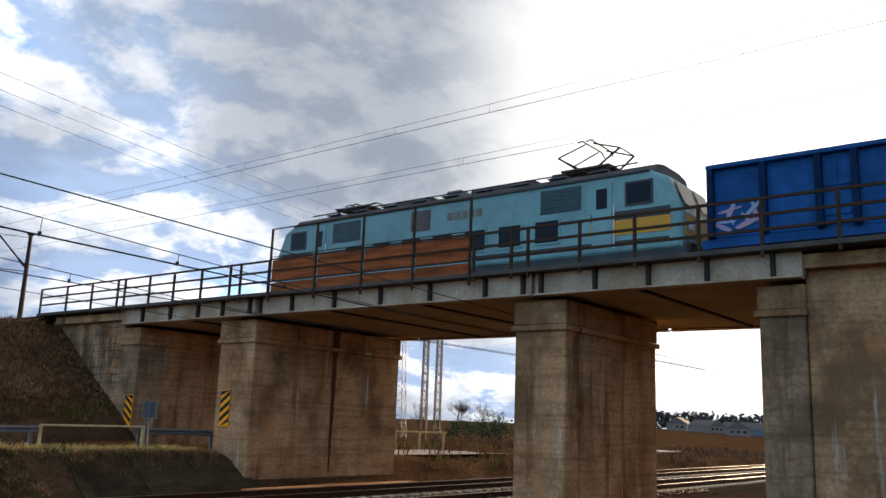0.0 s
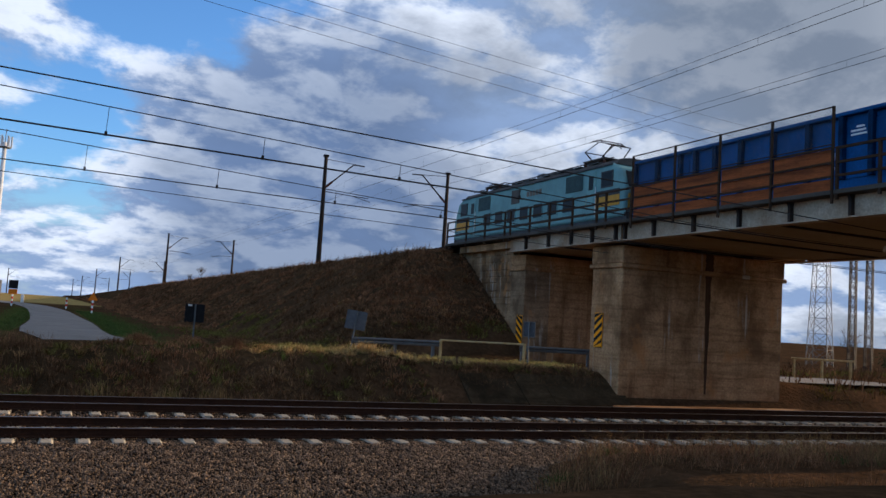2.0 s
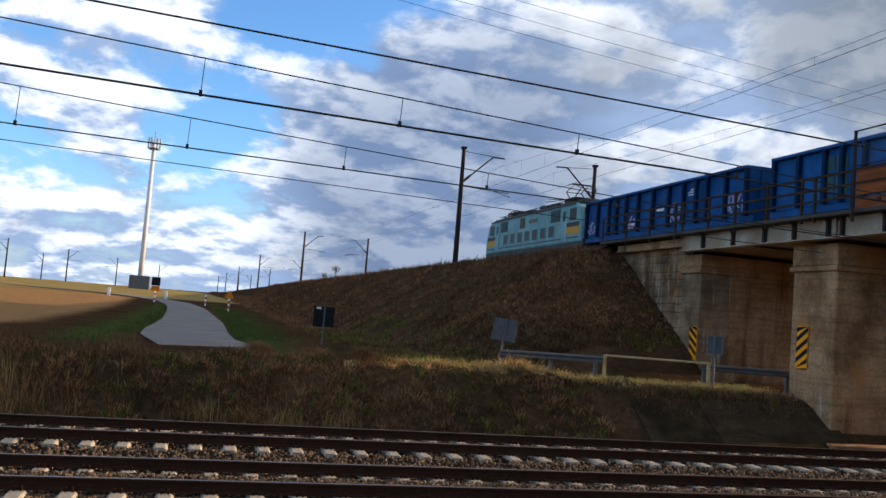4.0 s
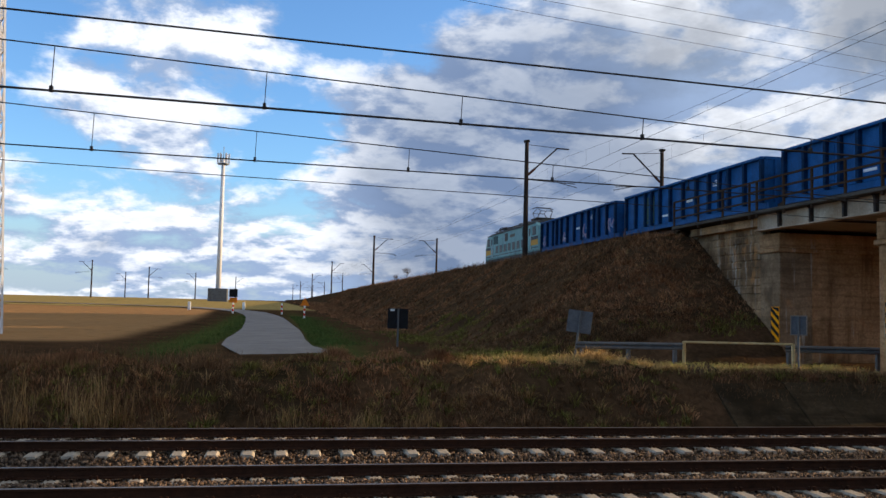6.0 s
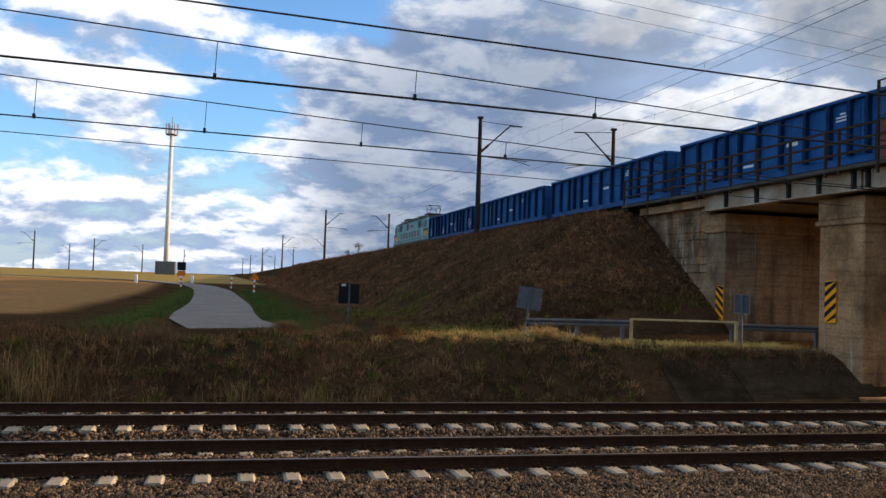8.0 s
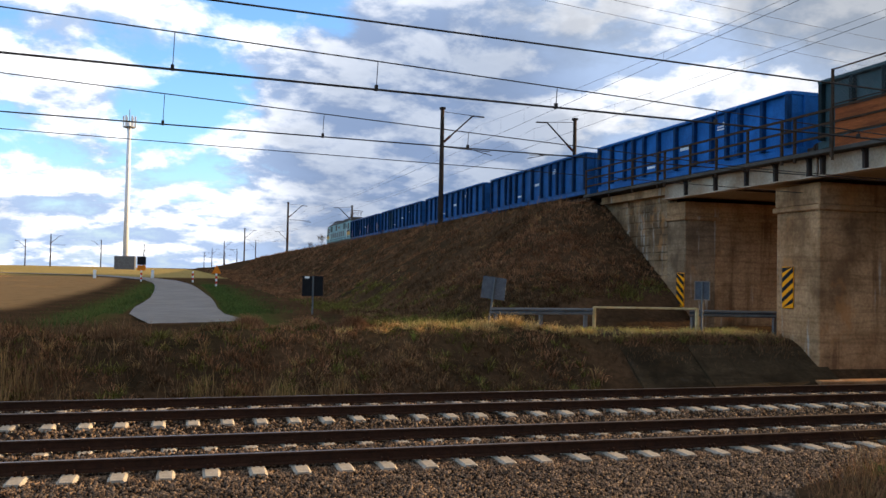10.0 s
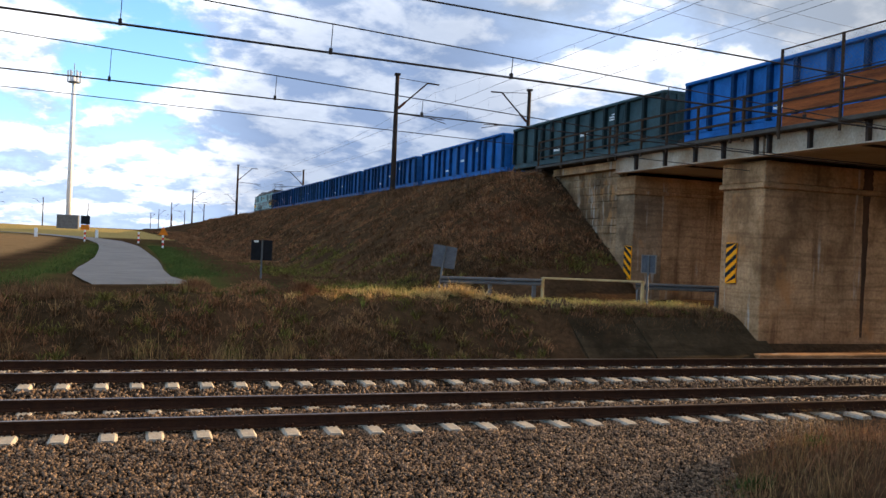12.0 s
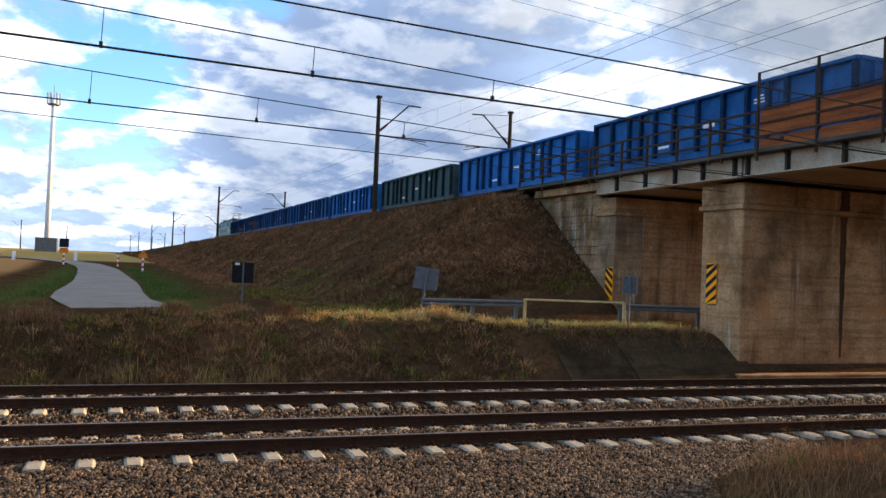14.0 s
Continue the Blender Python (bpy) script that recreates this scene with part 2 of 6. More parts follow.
M = {
    "concrete": concrete("weathered_concrete", (0.53, 0.300, 0.146), (0.31, 0.160, 0.072), (0.07, 0.035, 0.018)),
    "concrete_grey": concrete("grey_concrete", (0.36, 0.23, 0.13), (0.22, 0.135, 0.075), (0.07, 0.044, 0.026)),
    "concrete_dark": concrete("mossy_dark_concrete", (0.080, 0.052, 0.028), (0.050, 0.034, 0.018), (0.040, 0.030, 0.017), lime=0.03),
    "wing": concrete("rubble_concrete", (0.42, 0.250, 0.130), (0.19, 0.108, 0.054), (0.46, 0.38, 0.29), 0.9, 0.9, 0.10),
    "deck_edge": material("dirty_deck_edge", (0.10, 0.085, 0.07), (0.06, 0.05, 0.04), rough=0.9, scale=1.5, space="World"),
    "soffit": material("soffit_concrete", (0.36, 0.27, 0.17), (0.27, 0.19, 0.11), rough=0.9, scale=0.5, space="World"),
    "girder": material("stained_white_girder", (0.50, 0.39, 0.28), (0.30, 0.19, 0.11), rough=0.75, scale=0.8, fine=14, streak=(0.16, 0.085, 0.05), space="World", bump=0.15),
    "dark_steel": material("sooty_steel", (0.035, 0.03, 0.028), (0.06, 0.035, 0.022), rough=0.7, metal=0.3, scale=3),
    "rail_paint": material("dark_railing_paint", (0.04, 0.027, 0.018), (0.07, 0.036, 0.019), rough=0.8, scale=4),
    "rust_board": material("rust_brown_board", (0.34, 0.095, 0.028), (0.14, 0.042, 0.017), rough=0.8, scale=2.2, fine=24, stretch=(1, 0.25, 3), grain=0.35, streak=(0.06, 0.025, 0.012)),
    "rail_side": material("rusty_rail", (0.05, 0.022, 0.012), (0.032, 0.015, 0.009), rough=0.85, metal=0.0, scale=6),
    "rail_top": material("worn_rail_head", (0.17, 0.12, 0.09), (0.11, 0.075, 0.055), rough=0.38, metal=0.8, scale=5, bump=0.05, grain=0.1),
    "sleeper": material("concrete_sleeper", (0.46, 0.40, 0.31), (0.33, 0.27, 0.20), rough=0.9, scale=4, fine=40),
    "ballast": material("ballast_bed", (0.05, 0.034, 0.024), (0.03, 0.021, 0.015), rough=0.95, scale=2.0, fine=26, bump=0.9, grain=0.5, space="World", dist=0.05),
    "stone": material("ballast_stone", (0.19, 0.125, 0.078), (0.036, 0.022, 0.014), rough=0.6, scale=6, fine=60, island=0.8, space="World", bump=0.2),
    "asphalt": material("grey_asphalt", (0.27, 0.235, 0.205), (0.20, 0.172, 0.15), rough=0.9, scale=0.6, fine=60, space="World", bump=0.3),
    "soil": material("dry_grass_soil", (0.115, 0.075, 0.042), (0.065, 0.05, 0.026), rough=1.0, scale=0.45, fine=7, bump=0.8, grain=0.4, space="World", dist=0.06, spec=0.1),
    "dry": material("dry_grass", (0.36, 0.215, 0.085), (0.22, 0.12, 0.05), rough=0.95, scale=0.8, fine=9, island=0.45, space="World", bump=0),
    # brighter copy of the dry grass: sunlight on the crest put into colour
    "straw": material("sun_gilded_straw", (0.66, 0.43, 0.17), (0.46, 0.27, 0.10), rough=0.95, scale=0.8, fine=9, island=0.35, space="World", bump=0),
    "russet": material("russet_dead_grass", (0.34, 0.165, 0.078), (0.155, 0.070, 0.034), rough=0.95, scale=0.4, fine=6, island=0.6, space="World", bump=0, spec=0.1),
    "olive": material("olive_moss_grass", (0.15, 0.145, 0.032), (0.17, 0.12, 0.036), rough=0.95, scale=0.5, fine=6, island=0.6, space="World", bump=0, spec=0.1),
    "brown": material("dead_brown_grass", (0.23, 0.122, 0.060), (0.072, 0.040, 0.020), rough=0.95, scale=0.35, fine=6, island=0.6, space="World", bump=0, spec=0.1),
    # yellow-green verge grass, its colour brightened to hold the sun
    "lime": material("sun_bright_verge_grass", (0.44, 0.40, 0.10), (0.55, 0.40, 0.14), rough=0.95, scale=0.7, fine=8, island=0.4, space="World", bump=0),
    "green": material("short_green_grass", (0.085, 0.12, 0.03), (0.06, 0.085, 0.025), rough=0.95, scale=0.7, fine=8, island=0.4, space="World", bump=0),
    "pole": material("pole_steel", (0.026, 0.021, 0.018), (0.045, 0.028, 0.02), rough=0.7, metal=0.2, scale=1.5),
    "wire": material("copper_wire", (0.035, 0.03, 0.028), (0.05, 0.04, 0.035), rough=0.6, metal=0.4, bump=0),
    "insulator": material("brown_insulator", (0.10, 0.04, 0.025), rough=0.3, bump=0),
    "galv": material("galvanised_steel", (0.15, 0.15, 0.15), (0.10, 0.10, 0.10), rough=0.55, metal=0.4, scale=3, bump=0.1, grain=0.12),
    "white_steel": material("pale_painted_steel", (0.72, 0.72, 0.72), (0.60, 0.60, 0.60), rough=0.5, scale=1.5, bump=0.05, grain=0.08),
    "ochre": material("yellow_faded_paint", (0.50, 0.38, 0.19), (0.36, 0.24, 0.10), rough=0.6, scale=5, grain=0.2),
    "sign_yellow": material("sign_yellow", (0.95, 0.36, 0.010), (0.88, 0.32, 0.010), rough=0.45, scale=4, bump=0.03, grain=0.08),
    "rust_stain": material("damp_rust_stain", (0.055, 0.028, 0.015), (0.105, 0.052, 0.026), rough=0.8, scale=2.0, fine=14, bump=0.1, stretch=(1, 1, 0.3)),
    "sign_black": material("sign_black", (0.018, 0.018, 0.02), rough=0.45, scale=4, bump=0.03),
    "sign_back": material("grey_sign_back", (0.12, 0.125, 0.135), (0.085, 0.09, 0.10), rough=0.55, metal=0.4, scale=6, bump=0.05),
    "orange": material("sign_orange", (0.80, 0.22, 0.02), rough=0.5, bump=0.02),
    "red": material("marker_red", (0.65, 0.05, 0.03), rough=0.5, bump=0.02),
    "white": material("marker_white", (0.8, 0.8, 0.78), (0.65, 0.65, 0.62), rough=0.6, bump=0.02),
    "wagon": material("wagon_paint", (1, 1, 1), (0.62, 0.60, 0.60), rough=0.55, scale=1.1, fine=16, grain=0.2, streak=(0.022, 0.026, 0.035), tint=True, bump=0.12),
    # rib paint: its darkness stands for the shade on the rib sides
    "wagon_rib": material("shaded_wagon_rib_paint", (1, 1, 1), (0.5, 0.48, 0.46), rough=0.65, scale=2.5, fine=16, grain=0.3, streak=(0.012, 0.014, 0.02), tint=True, bump=0.15),
    "graffiti": material("pale_sprayed_paint", (0.42, 0.26, 0.31), (0.26, 0.27, 0.38), rough=0.6, scale=3.5, bump=0.02),
    "marker_pale": material("pale_blue_spray", (0.34, 0.40, 0.50), (0.24, 0.30, 0.42), rough=0.6, scale=3.5, bump=0.02),
    "wagon_door": material("green_door_paint", (0.07, 0.12, 0.10), (0.05, 0.085, 0.075), rough=0.6),
    "bogie": material("bogie_grime", (0.04, 0.033, 0.028), (0.065, 0.042, 0.03), rough=0.85, scale=4),
    "loco": material("mint_loco_paint", (0.21, 0.37, 0.36), (0.155, 0.27, 0.265), rough=0.5, scale=0.9, fine=18, grain=0.12, bump=0.06),
    "loco_grey": material("loco_dark_grey", (0.05, 0.055, 0.06), (0.075, 0.07, 0.065), rough=0.55, scale=2),
    "loco_vent": material("loco_vent_green", (0.06, 0.10, 0.10), (0.045, 0.07, 0.07), rough=0.6, scale=3),
    "loco_yellow": material("loco_yellow", (0.62, 0.31, 0.045), (0.48, 0.235, 0.04), rough=0.5, scale=2),
    "roof": material("sooty_roof", (0.07, 0.065, 0.06), (0.12, 0.10, 0.085), rough=0.8, scale=1.4),
    "bark": material("dark_bark", (0.07, 0.055, 0.045), (0.05, 0.04, 0.03), rough=0.95, scale=2),
    "twig": material("bare_twigs", (0.13, 0.09, 0.065), (0.09, 0.065, 0.05), rough=0.95, island=0.3, bump=0),
    "leaf": material("dull_evergreen", (0.04, 0.055, 0.022), (0.065, 0.07, 0.03), rough=0.9, island=0.4, bump=0),
    "far": material("far_woods", (0.075, 0.065, 0.055), (0.055, 0.055, 0.05), rough=1.0, island=0.3, bump=0, scale=0.05, space="World"),
    "plaster": material("pale_plaster", (0.24, 0.19, 0.15), (0.18, 0.145, 0.12), rough=0.9),
    "roof_tile": material("grey_roofing", (0.15, 0.115, 0.10), (0.11, 0.09, 0.08), rough=0.8),
    "blue_sheet": material("blue_grey_sheeting", (0.16, 0.18, 0.205), (0.12, 0.14, 0.165), rough=0.6),
}
glass = bpy.data.materials.new("dark_window_glass")
glass.use_nodes = True
_b = glass.node_tree.nodes["Principled BSDF"]
_b.inputs["Base Color"].default_value = (0.012, 0.016, 0.02, 1)
_b.inputs["Roughness"].default_value = 0.35
_b.inputs["Specular IOR Level"].default_value = 0.08
M["glass"] = glass


# ---- building helpers ----
def bm_box(bm, x0, x1, y0, y1, z0, z1, bevel=0.0):
    vs = [bm.verts.new((x, y, z)) for x in (x0, x1) for y in (y0, y1) for z in (z0, z1)]
    fs = [(0, 1, 3, 2), (4, 6, 7, 5), (0, 4, 5, 1), (2, 3, 7, 6), (0, 2, 6, 4), (1, 5, 7, 3)]
    made = [bm.faces.new([vs[i] for i in f]) for f in fs]
    if bevel:
        edges = list({e for f in made for e in f.edges})
        bmesh.ops.bevel(bm, geom=edges, offset=bevel, segments=1, affect="EDGES", profile=0.5)
    return bm


def box(*a, bevel=0.0):
    return bm_box(bmesh.new(), *a, bevel=bevel)


def bm_tube(bm, a, b, r0, r1=None, n=8, caps=True):
    a, b = Vector(a), Vector(b)
    r1 = r0 if r1 is None else r1
    d = (b - a).normalized()
    u = d.orthogonal().normalized()
    w = d.cross(u)
    rings = []
    for p, r in ((a, r0), (b, r1)):
        rings.append([bm.verts.new(p + (u * math.cos(t) + w * math.sin(t)) * r) for t in (2 * math.pi * i / n for i in range(n))])
    for i in range(n):
        j = (i + 1) % n
        bm.faces.new((rings[0][i], rings[0][j], rings[1][j], rings[1][i]))
    if caps:
        bm.faces.new(rings[0][::-1])
        bm.faces.new(rings[1])
    return bm


def tube(*a, **k):
    return bm_tube(bmesh.new(), *a, **k)


def bm_bar(bm, a, b, w, h):
    """A square bar from a to b, w wide and h deep."""
    a, b = Vector(a), Vector(b)
    d = (b - a).normalized()
    side = d.cross(Vector((0, 0, 1)))
    side = side.normalized() if side.length > 1e-3 else Vector((1, 0, 0))
    top = side.cross(d).normalized()
    r = [[bm.verts.new(p + side * sx * w / 2 + top * sz * h / 2) for sx, sz in ((-1, -1), (1, -1), (1, 1), (-1, 1))] for p in (a, b)]
    for i in range(4):
        j = (i + 1) % 4
        bm.faces.new((r[0][i], r[0][j], r[1][j], r[1][i]))
    bm.faces.new(r[0][::-1])
    bm.faces.new(r[1])
    return bm


def bm_prism(bm, profile, axis, lo, hi):
    """Extrudes a closed profile of (u, v) along x or y from lo to hi."""
    def at(u, v, s):
        return (s, u, v) if axis == "x" else (u, s, v)
    a = [bm.verts.new(at(u, v, lo)) for u, v in profile]
    b = [bm.verts.new(at(u, v, hi)) for u, v in profile]
    n = len(profile)
    for i in range(n):
        j = (i + 1) % n
        bm.faces.new((a[i], a[j], b[j], b[i]))
    bm.faces.new(a[::-1])
    bm.faces.new(b)
    return bm


def prism(profile, axis, lo, hi):
    return bm_prism(bmesh.new(), profile, axis, lo, hi)


def mesh_of(bm, name, smooth=False):
    bmesh.ops.recalc_face_normals(bm, faces=bm.faces)
    me = bpy.data.meshes.new(name)
    bm.to_mesh(me)
    bm.free()
    if smooth:
        for p in me.polygons:
            p.use_smooth = True
    return me


def part(name, bm, mt, parent=None, label="", smooth=False):
    ob = new(name, bm if isinstance(bm, bpy.types.Mesh) else mesh_of(bm, name, smooth))
    if not ob.data.materials:
        ob.data.materials.append(M[mt] if isinstance(mt, str) else mt)
    ob.parent = parent
    if label:
        ob["label"] = label
    return ob


def thing(name, label, category, group="", kind="", m=None):
    ob = new(name)
    if m is not None:
        ob.matrix_basis = m
    return tagged(ob, label, category, group, kind)


def raw_mesh(name, verts, faces, mt):
    """A mesh from numpy arrays of corners and equal-sided faces."""
    verts, faces = np.asarray(verts, np.float32), np.asarray(faces, np.int32)
    me = bpy.data.meshes.new(name)
    k = faces.shape[1]
    me.vertices.add(len(verts))
    me.vertices.foreach_set("co", verts.ravel())
    me.loops.add(faces.size)
    me.loops.foreach_set("vertex_index", faces.ravel())
    me.polygons.add(len(faces))
    me.polygons.foreach_set("loop_start", np.arange(0, faces.size, k, dtype=np.int32))
    me.update(calc_edges=True)
    me.materials.append(M[mt] if isinstance(mt, str) else mt)
    return me


rng = np.random.default_rng(7)

# ---- plan ----
TRACKS = (13.2, 17.2)               # middles of the lower tracks
GAUGE = 1.505
PX = 17.26                          # near ends of the piers
STAIN_X = 21.2                      # construction joint in the pier
DECK_X0, DECK_X1, DECK_Z = 16.5, 26.2, 6.29
NEAR_UP, FAR_UP, UP_RAIL = 18.8, 22.8, 6.47


def soft_ramp(v, w=12.0):
    return w * math.log1p(math.exp(min(40.0, v / w)))


def bend(y):
    return -0.037 * (soft_ramp(y - 58) - soft_ramp(-58))


def grade(y):
    return -0.008 * soft_ramp(y - 62, 8.0)


def sstep(a, b, v):
    t = np.clip((v - a) / (b - a), 0, 1)
    return t * t * (3 - 2 * t)


def np_bend(y):
    return -0.037 * 12 * np.log1p(np.exp(np.minimum(40, (y - 58) / 12)))


def np_grade(y):
    return -0.008 * 8 * np.log1p(np.exp(np.minimum(40, (y - 62) / 8)))


def hum(x, y, s):
    """Gentle unevenness without a pattern."""
    return (np.sin(x * 0.9 * s + 1.3 * np.sin(y * 0.53 * s)) + np.sin(y * 1.1 * s + 1.7 * np.sin(x * 0.41 * s + 2)) + np.sin((x + y) * 1.9 * s + 1)) / 3


def road_mid(y):
    return -1.0 - 0.00042 * np.maximum(0, y - 40) ** 2 * (y < 130) - (0.00042 * 8100 + 0.0756 * (y - 130)) * (y >= 130)


def ground_z(x, y):
    x, y = np.asarray(x, float), np.asarray(y, float)
    field = 0.85 + 1.55 * sstep(55, 210, y) + 0.05 * hum(x, y, 0.35) * sstep(24, 34, y)
    # lower track corridor
    bed = -0.42
    bank = sstep(19.7, 22.0, y)
    field = field - 0.28 * sstep(23.0, 24.0, y) * sstep(29.5, 27.5, y) * sstep(2.0, 4.5, x) * sstep(19.0, 17.0, x)
    crest = (0.06 + 0.22 * sstep(-0.6, 2.6, x) * sstep(11.0, 8.0, x)) * np.exp(-((y - 22.4) / 0.8) ** 2) * sstep(17.2, 15.5, x)
    z_far = bed + (field - bed) * bank + crest + (0.11 * hum(x, y, 1.3) + 0.07 * hum(x, y + 9, 3.1)) * sstep(11.5, 9.5, x) * sstep(19.5, 20.5, y) * sstep(25, 22.5, y)
    # near side: ditch edge, then up to the bank on which one stands
    near = -0.80 + 1.80 * sstep(8.2, 1.0, y) + 0.72 * sstep(6.6, 9.6, x) * sstep(11.8, 10.2, y) * sstep(34, 24, x) * sstep(3.0, 8.5, y) + 0.04 * hum(x, y, 1.5)
    path = np.exp(-((y - 7.0) / 1.6) ** 2) * sstep(14, 18, x)
    near = near * (1 - path) + (-0.25) * path
    z = np.where(y > 15, z_far, near + (bed - near) * sstep(9.8, 11.2, y))
    mound = np.exp(-((x - 40) / 13) ** 2) * sstep(20.5, 23.5, y) * sstep(46, 34, y)
    z = np.where(x > 24, z - (1 - mound) * (z + 0.35) * sstep(24, 34, x) * sstep(19.5, 24, y) * sstep(140, 60, y), z)
    # embankment of the upper line, with a cone at its end by the wing wall
    b = np_bend(y)
    left, right = 15.3 + b, 26.3 + b
    top = 5.85 + np_grade(y)
    dx = np.maximum(np.maximum(left - x, x - right), 0)
    dy = np.where((x < 17.6) | (x > 25.8), np.maximum(34.4 - y, 0), np.maximum(29.0 - y, 0) * 8)
    dist = np.sqrt(dx ** 2 + dy ** 2)
    emb = top - dist / 1.5 + (0.14 * hum(x, y, 0.8) + 0.07 * hum(x + 5, y, 2.3)) * sstep(0.2, 2, dist)
    emb = np.where(y > 26.5, emb, -9)
    # embankment on the near side of the bridge
    dy2 = np.where((x < 17.6) | (x > 25.8), np.maximum(y + 7.0, 0), np.maximum(y - 2.5, 0) * 8)
    dist2 = np.sqrt(np.maximum(np.maximum(15.3 - x, x - 26.3), 0) ** 2 + dy2 ** 2)
    emb2 = np.where(y < 5, 5.85 - dist2 / 1.5, -9)
    return np.maximum(z, np.maximum(emb, emb2))


def grid_lines(stops):
    out = []
    for a, b, n in stops:
        out += list(np.linspace(a, b, n, endpoint=False))
    return np.array(out + [stops[-1][1]])


def ground():
    xs = grid_lines([(-2400, -300, 12), (-300, -40, 26), (-40, -12, 28), (-12, 30, 126), (30, 80, 40), (80, 400, 32), (400, 2400, 12)])
    ys = grid_lines([(-600, -40, 10), (-40, -4, 24), (-4, 8, 24), (8, 36, 112), (36, 80, 60), (80, 260, 60), (260, 700, 20), (700, 2600, 12)])
    X, Y = np.meshgrid(xs, ys)
    Z = ground_z(X, Y)
    nx, ny = len(xs), len(ys)
    i = (np.arange(ny - 1)[:, None] * nx + np.arange(nx - 1)[None, :]).ravel()
    me = raw_mesh("ground", np.stack([X.ravel(), Y.ravel(), Z.ravel()], 1), np.stack([i, i + 1, i + 1 + nx, i + nx], 1), GROUND)
    # plan of what grows where: red ploughed field, green short grass, blue dry meadow
    x, y = X.ravel(), Y.ravel()
    rm = road_mid(y)
    edge = sstep(2.0, 4.0, np.abs(x - rm))
    plough = sstep(34, 37, y + 0.6 * hum(x, y, 0.3)) * sstep(-5.6, -7.5, x - rm + 0.0) * sstep(118, 112, y)
    meadow = sstep(112, 120, y) * (x < rm + 7)
    green = np.maximum(np.exp(-((x - rm - 2.7) / 1.1) ** 2) * sstep(24, 30, y) * sstep(120, 70, y), np.exp(-((x - rm + 3.0) / 1.0) ** 2) * sstep(24, 30, y) * sstep(120, 70, y))
    green = np.maximum(green, np.exp(-((y - 23.6) / 1.2) ** 2) * 0.5 * (x < 17))
    green = np.maximum(green, sstep(14, 20, x) * np.exp(-((y - 9.0) / 1.4) ** 2) * 0.9)
    soilp = sstep(15, 18, x) * np.exp(-((y - 7.0) / 1.5) ** 2) * (1 - np.exp(-((y - 7.0) / 0.35) ** 2) * 0.5)
    col = np.stack([plough, green, np.maximum(meadow, 0), 1 - soilp], 1).astype(np.float32)
    at = me.color_attributes.new("cover", "FLOAT_COLOR", "POINT")
    at.data.foreach_set("color", col.ravel())
    for p in me.polygons:
        p.use_smooth = True
    tagged(new("ground", me), "rough brown winter grass, ploughed field and railway banks", "ground", kind="structure")


def ground_material():
    mt = material("winter_ground", (0.090, 0.048, 0.024), (0.036, 0.023, 0.012), rough=1.0, scale=0.45, fine=6, bump=0.9, grain=0.4, space="World", dist=0.08, spec=0.05)
    nt = mt.node_tree
    N, L = nt.nodes.new, nt.links.new
    b = nt.nodes["Principled BSDF"]
    at = N("ShaderNodeAttribute")
    at.attribute_name = "cover"
    sep = N("ShaderNodeSeparateColor")
    L(at.outputs["Color"], sep.inputs[0])
    geo = N("ShaderNodeNewGeometry")
    n1 = N("ShaderNodeTexNoise")
    n1.inputs["Scale"].default_value, n1.inputs["Detail"].default_value = 1.3, 8
    L(geo.outputs["Position"], n1.inputs["Vector"])
    c = b.inputs["Base Color"].links[0].from_socket

    def over(c, mask, a, d, amount=1.0):
        cr = N("ShaderNodeMix")
        cr.data_type = "RGBA"
        L(n1.outputs["Fac"], cr.inputs[0])
        cr.inputs[6].default_value, cr.inputs[7].default_value = (*a, 1), (*d, 1)
        mk = N("ShaderNodeMath")
        mk.operation = "MULTIPLY"
        L(mask, mk.inputs[0])
        r = N("ShaderNodeMapRange")
        L(n1.outputs["Fac"], r.inputs[0])
        r.inputs[1].default_value, r.inputs[2].default_value = 0.30, 0.52
        r.inputs[3].default_value, r.inputs[4].default_value = amount * 0.55, amount
        L(r.outputs[0], mk.inputs[1])
        mx = N("ShaderNodeMix")
        mx.data_type = "RGBA"
        L(mk.outputs[0], mx.inputs[0])
        L(c, mx.inputs[6])
        L(cr.outputs[2], mx.inputs[7])
        return mx.outputs[2]

    c = over(c, sep.outputs[2], (0.42, 0.30, 0.11), (0.30, 0.22, 0.08))
    c = over(c, sep.outputs[0], (0.46, 0.255, 0.105), (0.28, 0.15, 0.065), 1.0)
    c = over(c, sep.outputs[1], (0.055, 0.085, 0.018), (0.085, 0.10, 0.025), 0.8)
    inv = N("ShaderNodeMath")
    inv.operation = "SUBTRACT"
    inv.inputs[0].default_value = 1.0
    L(at.outputs["Alpha"], inv.inputs[1])
    c = over(c, inv.outputs[0], (0.36, 0.29, 0.19), (0.27, 0.21, 0.13), 1.0)
    L(c, b.inputs["Base Color"])
    return mt


GROUND = ground_material()
ground()


# ---- lower tracks ----
RAIL_PROFILE = [(-0.075, -0.172), (0.075, -0.172), (0.075, -0.16), (0.012, -0.14), (0.010, -0.045), (0.036, -0.035), (0.036, -0.006), (0.030, 0.0), (-0.030, 0.0), (-0.036, -0.006), (-0.036, -0.035), (-0.010, -0.045), (-0.012, -0.14), (-0.075, -0.16)]


def rail_mesh(lo, hi, axis="x"):
    me = mesh_of(prism(RAIL_PROFILE, axis, lo, hi), "rail")
    me.materials.append(M["rail_side"])
    me.materials.append(M["rail_top"])
    for p in me.polygons:
        if p.normal.z > 0.6 and p.center.z > -0.01:
            p.material_index = 1
    return me


